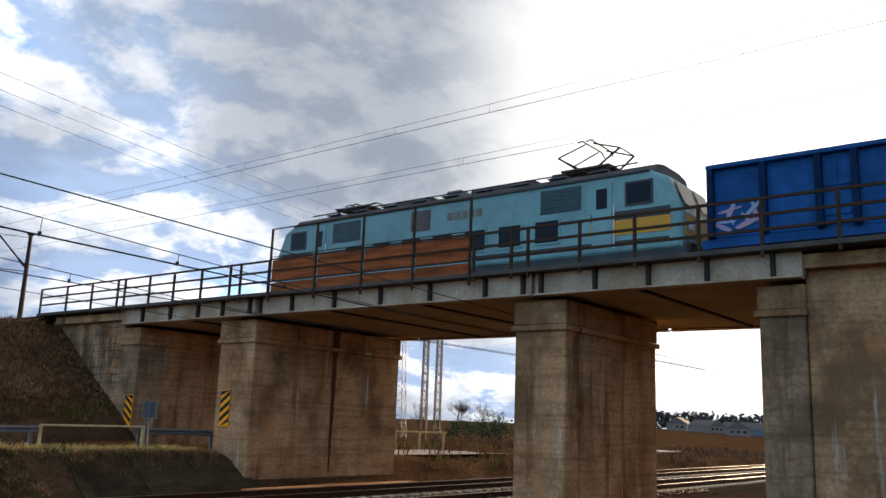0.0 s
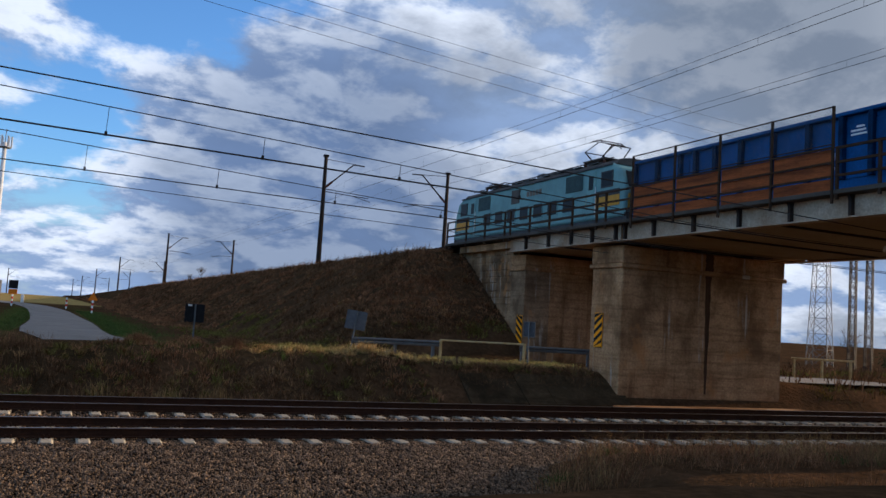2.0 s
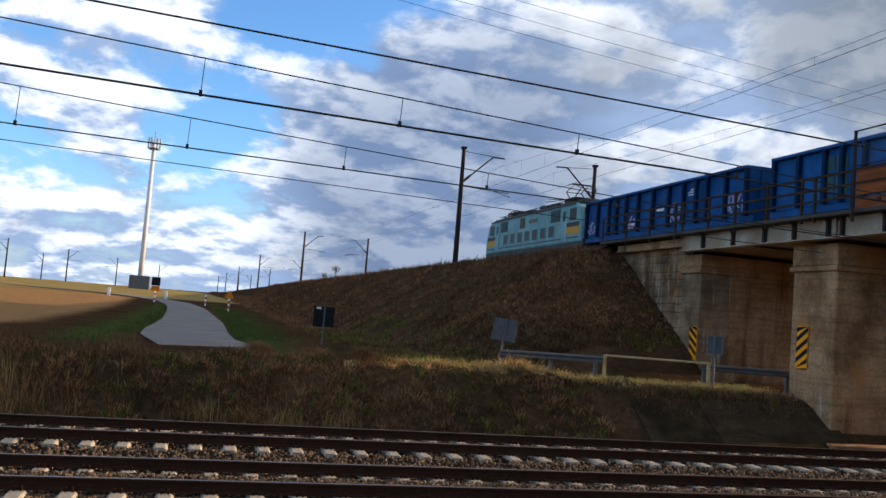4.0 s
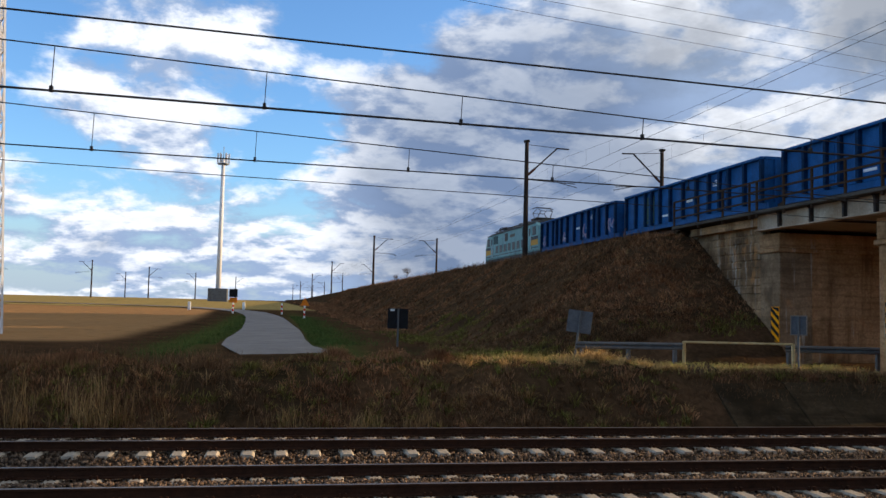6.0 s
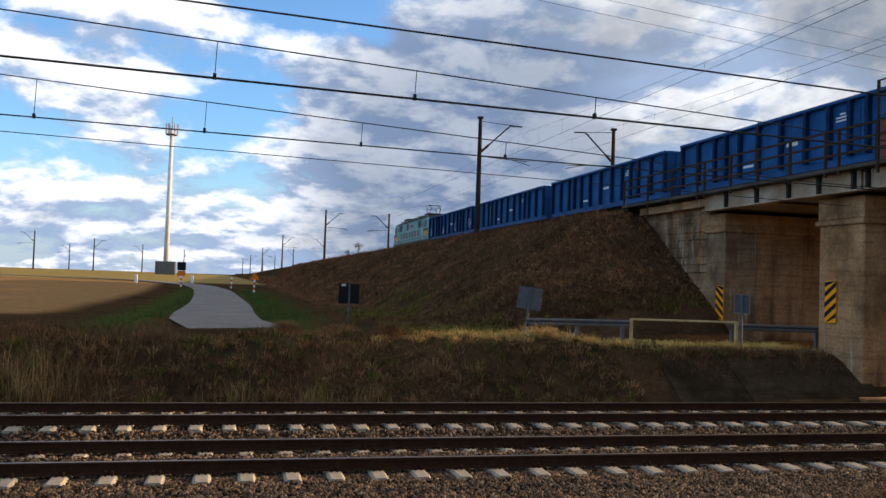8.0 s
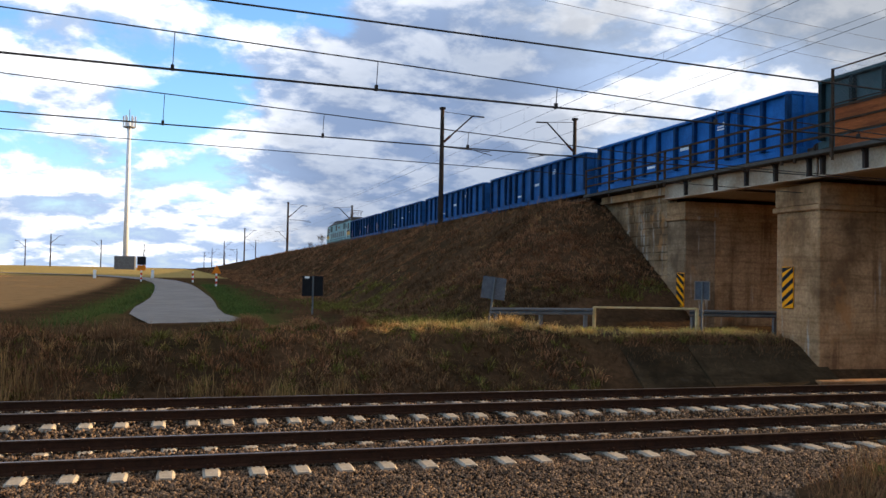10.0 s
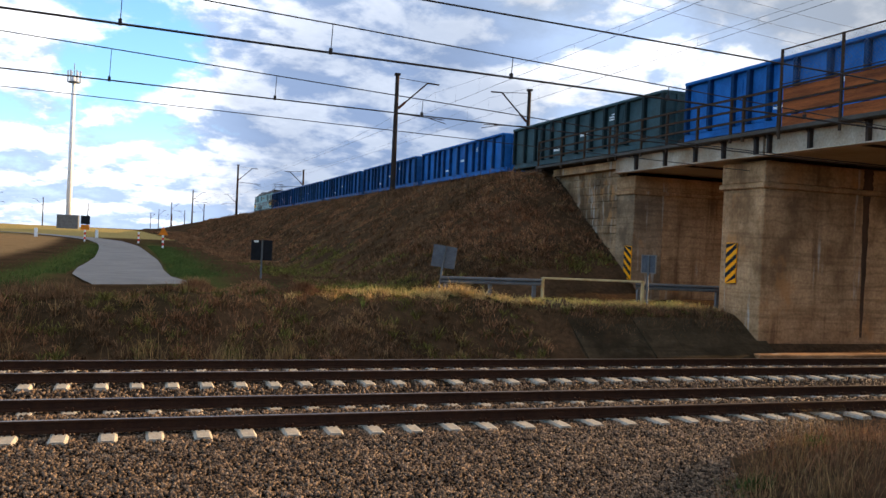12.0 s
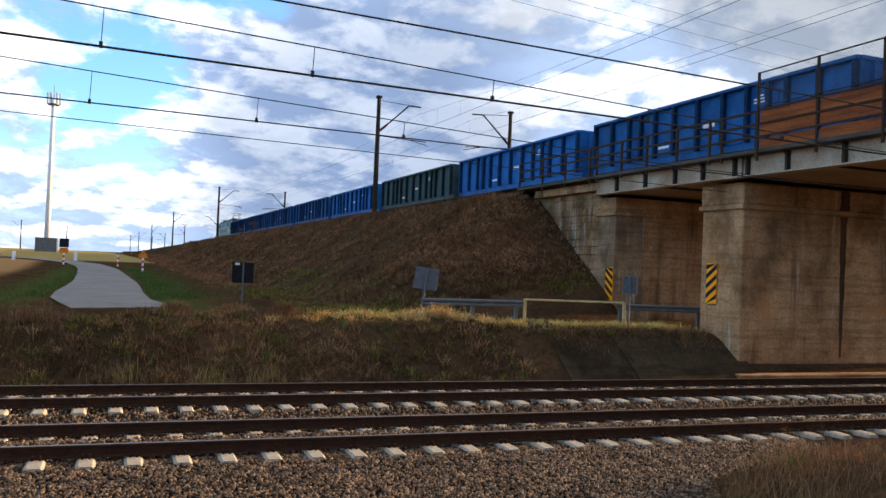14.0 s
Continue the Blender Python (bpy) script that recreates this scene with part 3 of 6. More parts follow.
def sleeper_bm(length=2.5):
    """Concrete sleeper: sloped sides, thicker rail seats, waist in the middle."""
    bm = bmesh.new()
    h = length / 2
    sec = []
    for y, w, t in ((-h, 0.13, -0.19), (-h + 0.08, 0.145, -0.178), (-0.45, 0.14, -0.178), (-0.3, 0.11, -0.21), (0.3, 0.11, -0.21), (0.45, 0.14, -0.178), (h - 0.08, 0.145, -0.178), (h, 0.13, -0.19)):
        sec.append([bm.verts.new(v) for v in ((-w, y, -0.36), (-w * 0.86, y, t - 0.03), (-w * 0.6, y, t), (w * 0.6, y, t), (w * 0.86, y, t - 0.03), (w, y, -0.36))])
    for a, b in zip(sec, sec[1:]):
        for i in range(5):
            bm.faces.new((a[i], a[i + 1], b[i + 1], b[i]))
    bm.faces.new(sec[0][::-1])
    bm.faces.new(sec[-1])
    return bm


def tracks():
    rails = {}
    near, far = rail_mesh(-60, 17, "x"), rail_mesh(17, 420, "x")
    left = rail_mesh(-420, -60, "x")
    sl = mesh_of(sleeper_bm(), "sleeper")
    sl.materials.append(M["sleeper"])
    bm = bmesh.new()
    for r in (-GAUGE / 2, GAUGE / 2):
        for s in (-1, 1):
            for dx in (-0.045, 0.045):
                bm_box(bm, dx - 0.014, dx + 0.014, r + s * 0.10 - 0.03, r + s * 0.10 + 0.03, -0.185, -0.115)
    clip = mesh_of(bm, "rail_clip")
    clip.materials.append(M["rail_side"])
    for k, y in enumerate(TRACKS):
        tr = thing("railway_track", "straight track with rusty rails on concrete sleepers in ballast", "railway track", "lower tracks", m=pose(0, y, 0))
        for s in (-1, 1):
            for me in (left, near, far):
                o = part("rail", me, "rail_side", tr, "rusty rail with a worn bright head")
                o.location = (0, s * GAUGE / 2, 0)
        x = -9.0 + 0.31 * k
        while x < 44:
            o = part("sleeper", sl, "sleeper", tr)
            tagged(part("rail_clip", clip, "rail_side", o), kind="stuff")
            o.location, o.rotation_euler = (x + rng.normal(0, 0.012), rng.normal(0, 0.015), 0), (0, 0, rng.normal(0, 0.008))
            x += 0.615
        # the sleepers further off
        bm = bmesh.new()
        for x in [-9.6 - 0.615 * i for i in range(80)] + [44.3 + 0.615 * i for i in range(160)]:
            bm_box(bm, x - 0.13, x + 0.13, -1.25, 1.25, -0.36, -0.18)
        tagged(part("far_sleeper_rest", bm, "sleeper", tr), kind="stuff")
    prof = [(8.2, -0.85), (9.4, -0.60), (10.6, -0.43), (11.6, -0.30), (11.95, -0.25), (12.42, -0.26), (12.62, -0.26), (12.78, -0.21), (13.62, -0.21), (13.78, -0.26), (13.98, -0.26), (14.45, -0.25), (15.2, -0.28), (15.95, -0.25), (16.42, -0.26), (16.62, -0.26), (16.78, -0.21), (17.62, -0.21), (17.78, -0.26), (17.98, -0.26), (18.45, -0.25), (18.8, -0.30), (19.7, -0.58), (19.9, -1.2), (8.2, -1.2)]
    tagged(part("ballast_bed", prism(prof, "x", -420, 420), "ballast"), "grey-brown crushed stone bed under the two tracks", "ballast", kind="structure")


def stones(name, n, x0, x1, yfun, label, size=0.034):
    """Loose stones as small uneven eight-faced lumps."""
    x = rng.uniform(x0, x1, n)
    y, z = yfun(n)
    base = np.array([(1, 0, 0), (-1, 0, 0), (0, 1, 0), (0, -1, 0), (0, 0, 1), (0, 0, -1)], float)
    f = np.array([(0, 2, 4), (2, 1, 4), (1, 3, 4), (3, 0, 4), (2, 0, 5), (1, 2, 5), (3, 1, 5), (0, 3, 5)])
    r = size * rng.uniform(0.55, 1.35, (n, 1, 1))
    v = base[None] * r * rng.uniform(0.65, 1.25, (n, 6, 1))
    a = rng.uniform(0, 6.28, n)
    b = rng.uniform(-0.9, 0.9, n)
    ca, sa, cb, sb = np.cos(a), np.sin(a), np.cos(b), np.sin(b)
    vx = v[:, :, 0] * ca[:, None] - v[:, :, 1] * sa[:, None]
    vy = v[:, :, 0] * sa[:, None] + v[:, :, 1] * ca[:, None]
    vz = v[:, :, 2] * cb[:, None] - vx * sb[:, None]
    vx = vx * cb[:, None] + v[:, :, 2] * sb[:, None]
    V = np.stack([vx + x[:, None], vy + y[:, None], vz + z[:, None]], 2).reshape(-1, 3)
    F = (f[None] + 6 * np.arange(n)[:, None, None]).reshape(-1, 3)
    tagged(new(name, raw_mesh(name, V, F, "stone")), label, "ballast", kind="stuff")


tracks()


# ---- bridge ----
def pier(y0, y1, x1, base, label):
    """A wall pier: shaft, ledge and bearing cap."""
    p = thing("bridge_pier", label, "bridge pier", "bridge piers")
    part("shaft", box(PX, x1, y0, y1, base - 1.0, 4.72, bevel=0.04), "concrete", p)
    part("ledge", box(PX - 0.10, x1 + 0.10, y0 - 0.10, y1 + 0.10, 4.70, 4.86, bevel=0.03), "concrete", p, "projecting stained concrete ledge")
    part("bearing_cap", box(PX - 0.04, x1 + 0.04, y0 - 0.04, y1 + 0.04, 4.86, 5.52, bevel=0.04), "concrete", p, "damp-stained concrete cap")
    for x in (PX + 1.2, PX + 3.6, PX + 6.2):
        part("bearing", box(x - 0.2, x + 0.2, y0 + 0.3, y1 - 0.3, 5.5, 5.68), "dark_steel", p)
    return p


pier(20.65, 22.55, 24.96, -0.5, "brown-stained concrete wall pier beside the lower tracks")
pier(8.30, 9.85, 22.85, -0.6, "weathered concrete wall pier between tracks and dirt path")
part("plinth", box(PX - 0.5, 25.6, 19.9, 20.75, -1.5, -0.18, bevel=0.03), "concrete", bpy.data.objects["bridge_pier"], "low mossy concrete footing")



def pier_stains():
    """Wet rusty run down the construction joint of the pier that faces the tracks."""
    r = random.Random(4)
    p = bpy.data.objects["bridge_pier"]
    for y, z0, z1, w in ((20.647, 0.25, 4.68, 0.30), (20.607, 4.87, 5.5, 0.42)):
        n = 16
        left, right = [], []
        for i in range(n + 1):
            k = i / n
            z, h = z0 + (z1 - z0) * k, w / 2 * (0.35 + 0.65 * k if z1 < 4.8 else 1.0)
            left.append((STAIN_X - h * r.uniform(0.75, 1.1), z))
            right.append((STAIN_X + h * r.uniform(0.75, 1.1), z))
        part("rust_run", bm_prism(bmesh.new(), left + right[::-1], "y", y - 0.002, y + 0.02), "rust_stain", p, "dark rusty run down the concrete")


pier_stains()


def abutments():
    a = thing("abutment_north", "old concrete abutment with a rough stone wing wall", "abutment", kind="structure")
    part("breast_wall", box(PX + 0.35, 25.2, 27.8, 31, -0.5, 4.95, bevel=0.03), "concrete", a)
    part("pilaster", box(PX, PX + 1.3, 27.74, 29.0, -0.5, 4.80, bevel=0.03), "concrete_grey", a)
    part("ledge", box(PX - 0.09, 25.3, 27.66, 29.1, 4.80, 4.94, bevel=0.02), "concrete", a)
    part("cap", box(PX - 0.03, 25.25, 27.72, 29.05, 4.94, 5.50, bevel=0.03), "concrete", a)
    # back wall in the near-black steel colour, unlike the concrete around it
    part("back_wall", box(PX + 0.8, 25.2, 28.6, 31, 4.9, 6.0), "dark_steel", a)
    part("wing_wall", prism([(28.98, -0.4), (28.98, 5.98), (34.9, 5.98), (34.9, 4.0), (30.0, -0.4)], "x", PX + 0.08, PX + 0.75), "wing", a, "rough whitish-stained stone wing wall")
    # rough courses on the face of the wing wall
    z = 1.4
    while z < 5.9:
        hgt = min(rng.uniform(0.26, 0.40), 5.96 - z)
        y = 29.0
        while y < 29.2 + (z - 1.8) * 1.5 + 0.6 and y < 34.6:
            ln = rng.uniform(0.4, 0.95)
            y1 = min(y + ln, 34.88)
            out = rng.uniform(0.004, 0.065)
            part("stone", box(PX + 0.085 - out, PX + 0.2, y + 0.02, y1 - 0.02, z + 0.02, z + hgt - 0.02, bevel=0.025), "wing", a)
            y = y1
        z += hgt
    s = thing("abutment_south", "tall weathered concrete abutment wall beside the dirt path", "abutment", kind="structure")
    part("breast_wall", box(PX + 0.3, 25.2, -1, 3.20, -1.2, 4.95, bevel=0.03), "concrete", s)
    part("pilaster", box(PX - 0.05, PX + 1.4, 2.33, 3.32, -1.2, 4.80, bevel=0.03), "concrete_grey", s)
    part("ledge", box(PX - 0.14, 25.3, 2.27, 3.42, 4.80, 4.95, bevel=0.02), "concrete", s)
    part("cap", box(PX - 0.08, 25.25, 2.30, 3.36, 4.95, 5.50, bevel=0.03), "concrete", s)
    part("wing_wall", prism([(2.31, -1.2), (2.31, 6.1), (-8.5, 6.1), (-8.5, 4.5), (-3.0, -1.2)], "x", PX + 0.05, PX + 0.75), "concrete", s, "weathered wing wall with white lime runs")


abutments()


def bridge():
    b = thing("bridge_deck", "low railway bridge deck with stained pale steel girders and a walkway", "bridge")
    for lo, hi in ((2.2, 9.05), (9.05, 20.25), (20.25, 28.6)):
        lo2, hi2 = lo + 0.06, hi - 0.06
        for gx in (16.86, 25.7):
            part("girder", box(gx, gx + 0.06, lo2, hi2, 5.62, 6.16), "girder", b, "pale painted steel girder with rust runs")
            part("flange", box(gx - 0.14, gx + 0.2, lo2, hi2, 5.58, 5.62), "girder", b)
        part("soffit", box(17.0, 25.7, lo2, hi2, 5.66, 5.80), "soffit", b, "tan concrete underside")
    # upright ribs, with brackets that carry the walkway
    ribs = [27.0, 25.16, 23.45, 22.01, 20.52, 19.96, 18.37, 16.4, 14.43, 12.51, 10.56, 9.33, 8.77, 7.2, 5.77, 4.33, 2.85]
    for y in ribs:
        part("rib", prism([(16.66, 6.16), (16.73, 6.05), (16.735, 5.625), (16.86, 5.625), (16.86, 6.16)], "y", y - 0.045, y + 0.045), "dark_steel", b, "dark riveted bracket")
    # cross beams under the deck
    for y in (6.2, 13.2, 17.0, 24.6):
        part("cross_beam", box(17.0, 25.7, y - 0.05, y + 0.05, 5.60, 5.66), "dark_steel", b)
    part("deck_slab", box(16.95, 25.75, -14, 34.0, 5.80, 6.10), "concrete", b)
    part("walkway", box(DECK_X0, 17.3, -14, 34.95, 6.17, DECK_Z, bevel=0.015), "deck_edge", b, "narrow concrete walkway with a dirty edge")
    part("walkway", box(25.5, 26.3, -14, 34.95, 6.17, DECK_Z, bevel=0.015), "deck_edge", b)
    part("ballast", prism([(17.31, 6.12), (17.31, 6.27), (25.49, 6.27), (25.49, 6.12)], "y", -14, 34.9), "ballast", b)


bridge()


def upper_track():
    """The double track on the bridge and the embankment, which bends away slowly."""
    for name, x0 in (("near", NEAR_UP), ("far", FAR_UP)):
        tr = thing("railway_track", "double upper track with rusty rails bending over the embankment", "railway track", "upper tracks")
        for s in (-1, 1):
            bm = bmesh.new()
            ys = [-320, -14, 0, 30, 45, 55, 65, 75, 90, 110, 140, 180, 240, 320]
            rings = []
            for y in ys:
                x, z = x0 + bend(y) + s * GAUGE / 2, UP_RAIL + grade(y)
                rings.append([bm.verts.new((x + dx, y, z + dz)) for dx, dz in ((-0.07, -0.17), (0.07, -0.17), (0.035, -0.04), (0.035, 0), (-0.035, 0), (-0.035, -0.04))])
            for p, q in zip(rings, rings[1:]):
                for i in range(6):
                    j = (i + 1) % 6
                    bm.faces.new((p[i], p[j], q[j], q[i]))
            part("rail", bm, "rail_side", tr)
        bm = bmesh.new()
        y = -60.0
        while y < 150:
            x, z = x0 + bend(y), UP_RAIL - 0.17 + grade(y)
            bm_box(bm, x - 1.25, x + 1.25, y - 0.12, y + 0.12, z - 0.15, z)
            y += 0.65
        tagged(part("sleepers", bm, "sleeper", tr), kind="stuff")
    bm = bmesh.new()
    rings = []
    for y in [-320, -14.0, 34.9, 45, 55, 65, 75, 90, 110, 140, 180, 240, 320]:
        x, z = 20.8 + bend(y), grade(y)
        rings.append([bm.verts.new((x + dx, y, dz + z)) for dx, dz in ((-4.9, 5.6), (-3.7, 6.24), (3.7, 6.24), (4.9, 5.6))])
    for k, (p, q) in enumerate(zip(rings, rings[1:])):
        if k == 1:
            continue
        for i in range(3):
            bm.faces.new((p[i], p[i + 1], q[i + 1], q[i]))
    tagged(part("ballast_bed", bm, "ballast"), "stone bed of the upper line on the embankment", "ballast", kind="structure")


upper_track()


def railing():
    x = DECK_X0 + 0.05
    h = 1.07
    for lo, hi, posts in ((19.3, 34.8, [34.78, 32.54, 30.52, 28.56, 28.05, 26.34, 24.75, 23.06, 21.41, 20.84, 19.35]), (-12.0, 10.85, [10.8, 9.56, 9.04, 7.5, 6.0, 4.41, 2.98, 1.4, -0.2, -2, -4, -6, -8, -10, -12])):
        r = thing("bridge_railing", "dark rusty steel railing with three bars along the walkway", "railing", "bridge railings")
        for y in posts:
            part("post", box(x - 0.035, x + 0.035, y - 0.035, y + 0.035, DECK_Z - 0.25, DECK_Z + h), "rail_paint", r)
        for z in (0.36, 0.70, h):
            part("bar", box(x - 0.03, x + 0.03, lo, hi, DECK_Z + z - 0.032, DECK_Z + z + 0.032), "rail_paint", r)
    # board screen over the lower tracks, with wire mesh above it
    s = thing("protective_screen", "rust-brown board screen on the bridge over the electrified tracks", "screen")
    posts = [19.25, 17.05, 15.0, 12.95, 10.9]
    for y in posts:
        part("post", box(x - 0.08, x - 0.02, y - 0.03, y + 0.03, DECK_Z - 0.35, DECK_Z + 2.16), "rail_paint", s)
    for a, c in zip(posts, posts[1:]):
        for k in range(3):
            z = DECK_Z - 0.06 + k * 0.385
            part("board", box(x - 0.015 - 0.006 * (k % 2), x + 0.02, c + 0.045, a - 0.045, z, z + 0.352, bevel=0.012), "rust_board", s)
        for z in (0.34, 0.70, 1.09):
            part("bar", box(x - 0.07, x - 0.025, c, a, DECK_Z + z - 0.025, DECK_Z + z + 0.025), "rail_paint", s)
        part("mesh_frame", box(x - 0.085, x - 0.045, c, a, DECK_Z + 2.12, DECK_Z + 2.15), "rail_paint", s)
        part("mesh_frame", box(x - 0.085, x - 0.045, c, a, DECK_Z + 1.16, DECK_Z + 1.18), "rail_paint", s)
        bm = bmesh.new()
        step, ht = 0.11, 0.92
        n = int((a - c) / step)
        for i in range(-int(ht / step), n + 1):
            for sg in (1, -1):
                y0 = c + i * step
                p = [(y0, 0.0), (y0 + ht, ht)]
                pts = []
                for (yy, zz) in p:
                    pts.append([yy, zz])
                if pts[0][0] < c:
                    pts[0] = [c, c - y0]
                if pts[1][0] > a:
                    pts[1] = [a, a - y0]
                if pts[1][1] - pts[0][1] < 0.02:
                    continue
                q = [Vector((x - 0.065, yy if sg > 0 else a + c - yy, DECK_Z + 1.18 + zz)) for yy, zz in pts]
                bm_bar(bm, q[0], q[1], 0.0032, 0.0032)
        tagged(part("wire_mesh", bm, "galv", s, "thin wire mesh"), kind="stuff")


railing()


# ---- train ----
PITCH = 17.5


def bogie(parent, y, wheelbase=1.9, r=0.46):
    g = part("bogie", box(-1.15, -0.95, y - 1.45, y + 1.45, 0.42, 0.72, bevel=0.03), "bogie", parent, "grimy bogie frame")
    part("side_frame", box(0.95, 1.15, y - 1.45, y + 1.45, 0.42, 0.72, bevel=0.03), "bogie", g)
    part("bolster", box(-0.95, 0.95, y - 0.2, y + 0.2, 0.5, 0.95), "bogie", g)
    for s in (-1, 1):
        bm = bmesh.new()
        yy = y + s * wheelbase / 2
        for x in (-0.75, 0.75):
            bm_tube(bm, (x - 0.06, yy, r), (x + 0.06, yy, r), r, n=20)
        bm_tube(bm, (-0.75, yy, r), (0.75, yy, r), 0.09, n=8)
        part("wheelset", bm, "bogie", g)


def buffers(parent, y, d):
    for x in (-0.875, 0.875):
        bm = tube((x, y, 1.05), (x, y + d * 0.45, 1.05), 0.10, n=10)
        bm_tube(bm, (x, y + d * 0.45, 1.05), (x, y + d * 0.52, 1.05), 0.22, n=14)
        part("buffer", bm, "bogie", parent)


def wagon():
    """Four-axle open goods wagon; it runs towards +y, its rails lie at z = 0."""
    w = thing("open_wagon", "blue steel open goods wagon with ribbed sides", "wagon", "wagons of the train")
    hl, hw, z0, z1 = 7.9, 1.47, 1.20, 3.33
    for s in (-1, 1):
        part("side_wall", box(s * hw - (0.05 if s > 0 else 0), s * hw + (0.05 if s < 0 else 0), -hl, hl, z0, z1 - 0.1), "wagon", w)
        part("top_rim", box(s * (hw + 0.06) - 0.14, s * (hw + 0.06) + 0.14, -hl - 0.05, hl + 0.05, z1 - 0.13, z1, bevel=0.02), "wagon", w)
        part("sole_bar", box(s * 1.36 - 0.08, s * 1.36 + 0.08, -hl - 0.1, hl + 0.1, z0 - 0.28, z0), "wagon", w)
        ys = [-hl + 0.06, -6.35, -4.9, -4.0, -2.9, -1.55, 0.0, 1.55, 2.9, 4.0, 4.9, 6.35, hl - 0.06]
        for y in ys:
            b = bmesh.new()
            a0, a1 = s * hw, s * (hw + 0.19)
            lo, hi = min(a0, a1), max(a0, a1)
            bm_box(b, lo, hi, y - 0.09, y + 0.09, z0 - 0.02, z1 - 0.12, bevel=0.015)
            part("rib", b, "wagon_rib", w, "pressed steel rib with shade painted into its colour")
        for y in (-4.45, 4.45):
            d = part("door", box(s * (hw + 0.015) - 0.02, s * (hw + 0.015) + 0.02, y - 0.36, y + 0.36, z0 + 0.05, z1 - 0.35, bevel=0.01), "wagon", w)
            part("hinge_bar", box(s * (hw + 0.05) - 0.02, s * (hw + 0.05) + 0.02, y - 0.02, y + 0.02, z0 + 0.05, z1 - 0.4), "wagon", d)
            for zz in (1.5, 2.3):
                part("latch", box(s * (hw + 0.05) - 0.025, s * (hw + 0.05) + 0.025, y - 0.3, y + 0.3, zz, zz + 0.06), "wagon", d)
        # unreadable marking and a plain emblem
        part("marking", box(s * (hw + 0.006) - 0.004, s * (hw + 0.006) + 0.004, 2.0, 2.75, 1.55, 1.66), "white", w, "small white marking")
        part("marking", box(s * (hw + 0.006) - 0.004, s * (hw + 0.006) + 0.004, -0.95, -0.25, 2.05, 2.2), "white", w)
        em = bmesh.new()
        for k in range(3):
            bm_box(em, s * (hw + 0.006) - 0.004, s * (hw + 0.006) + 0.004, -3.75 + 0.05 * k, -3.15 - 0.2 * (k == 2), 2.55 + 0.12 * k, 2.61 + 0.12 * k)
        part("emblem", em, "white", w, "plain white emblem")
    for s in (-1, 1):
        part("end_wall", box(-hw, hw, s * hl - 0.04, s * hl + 0.04, z0, z1 - 0.1), "wagon", w)
        part("end_rim", box(-hw, hw, s * hl - 0.09, s * hl + 0.09, z1 - 0.13, z1 - 0.002), "wagon", w)
        for x in (-0.9, 0.0, 0.9):
            a0, a1 = s * (hl + 0.04), s * (hl + 0.15)
            part("end_post", box(x - 0.08, x + 0.08, min(a0, a1), max(a0, a1), z0 - 0.2, z1 - 0.14), "wagon", w)
        part("head_stock", box(-1.42, 1.42, s * (hl + 0.16) - 0.12, s * (hl + 0.16) + 0.12, z0 - 0.30, z0 - 0.02), "wagon", w)
        buffers(w, s * (hl + 0.28), s)
        bogie(w, s * 5.6)
    part("floor", box(-hw + 0.05, hw - 0.05, -hl + 0.05, hl - 0.05, z0 - 0.03, z0 + 0.05), "bogie", w)
    part("air_tank", tube((-0.5, -1.0, 0.75), (-0.5, 1.2, 0.75), 0.25, n=12), "bogie", w)
    return w


def pantograph(parent, y, raised):
    p = part("pantograph", box(-0.8, 0.8, y - 0.9, y + 0.9, 4.16, 4.22), "roof", parent, "raised pantograph" if raised else "folded pantograph")
    for x in (-0.7, 0.7):
        for yy in (y - 0.8, y + 0.8):
            part("insulator", tube((x, yy, 3.9), (x, yy, 4.2), 0.07, n=8), "insulator", p)
    top = 5.2 if raised else 4.36
    knee = 4.78 if raised else 4.30
    for x in (-0.6, 0.6):
        for s in (-1, 1):
            part("lower_arm", tube((x, y + s * 0.35, 4.22), (x * 0.9, y + s * 1.15, knee), 0.035, n=6), "dark_steel", p)
            part("upper_arm", tube((x * 0.9, y + s * 1.15, knee), (x * 0.8, y + s * 0.14, top - 0.08), 0.026, n=6), "dark_steel", p)
    for s in (-1, 1):
        part("knee_rod", tube((-0.54, y + s * 1.15, knee), (0.54, y + s * 1.15, knee), 0.024, n=6), "dark_steel", p)
    b = bmesh.new()
    for s in (-1, 1):
        pts = [(-0.95, -0.16), (-0.7, -0.02), (0.7, -0.02), (0.95, -0.16)]
        for q, r in zip(pts, pts[1:]):
            bm_tube(b, (q[0], y + s * 0.16, top + q[1]), (r[0], y + s * 0.16, top + r[1]), 0.026, n=6)
    part("collector_head", b, "dark_steel", p)


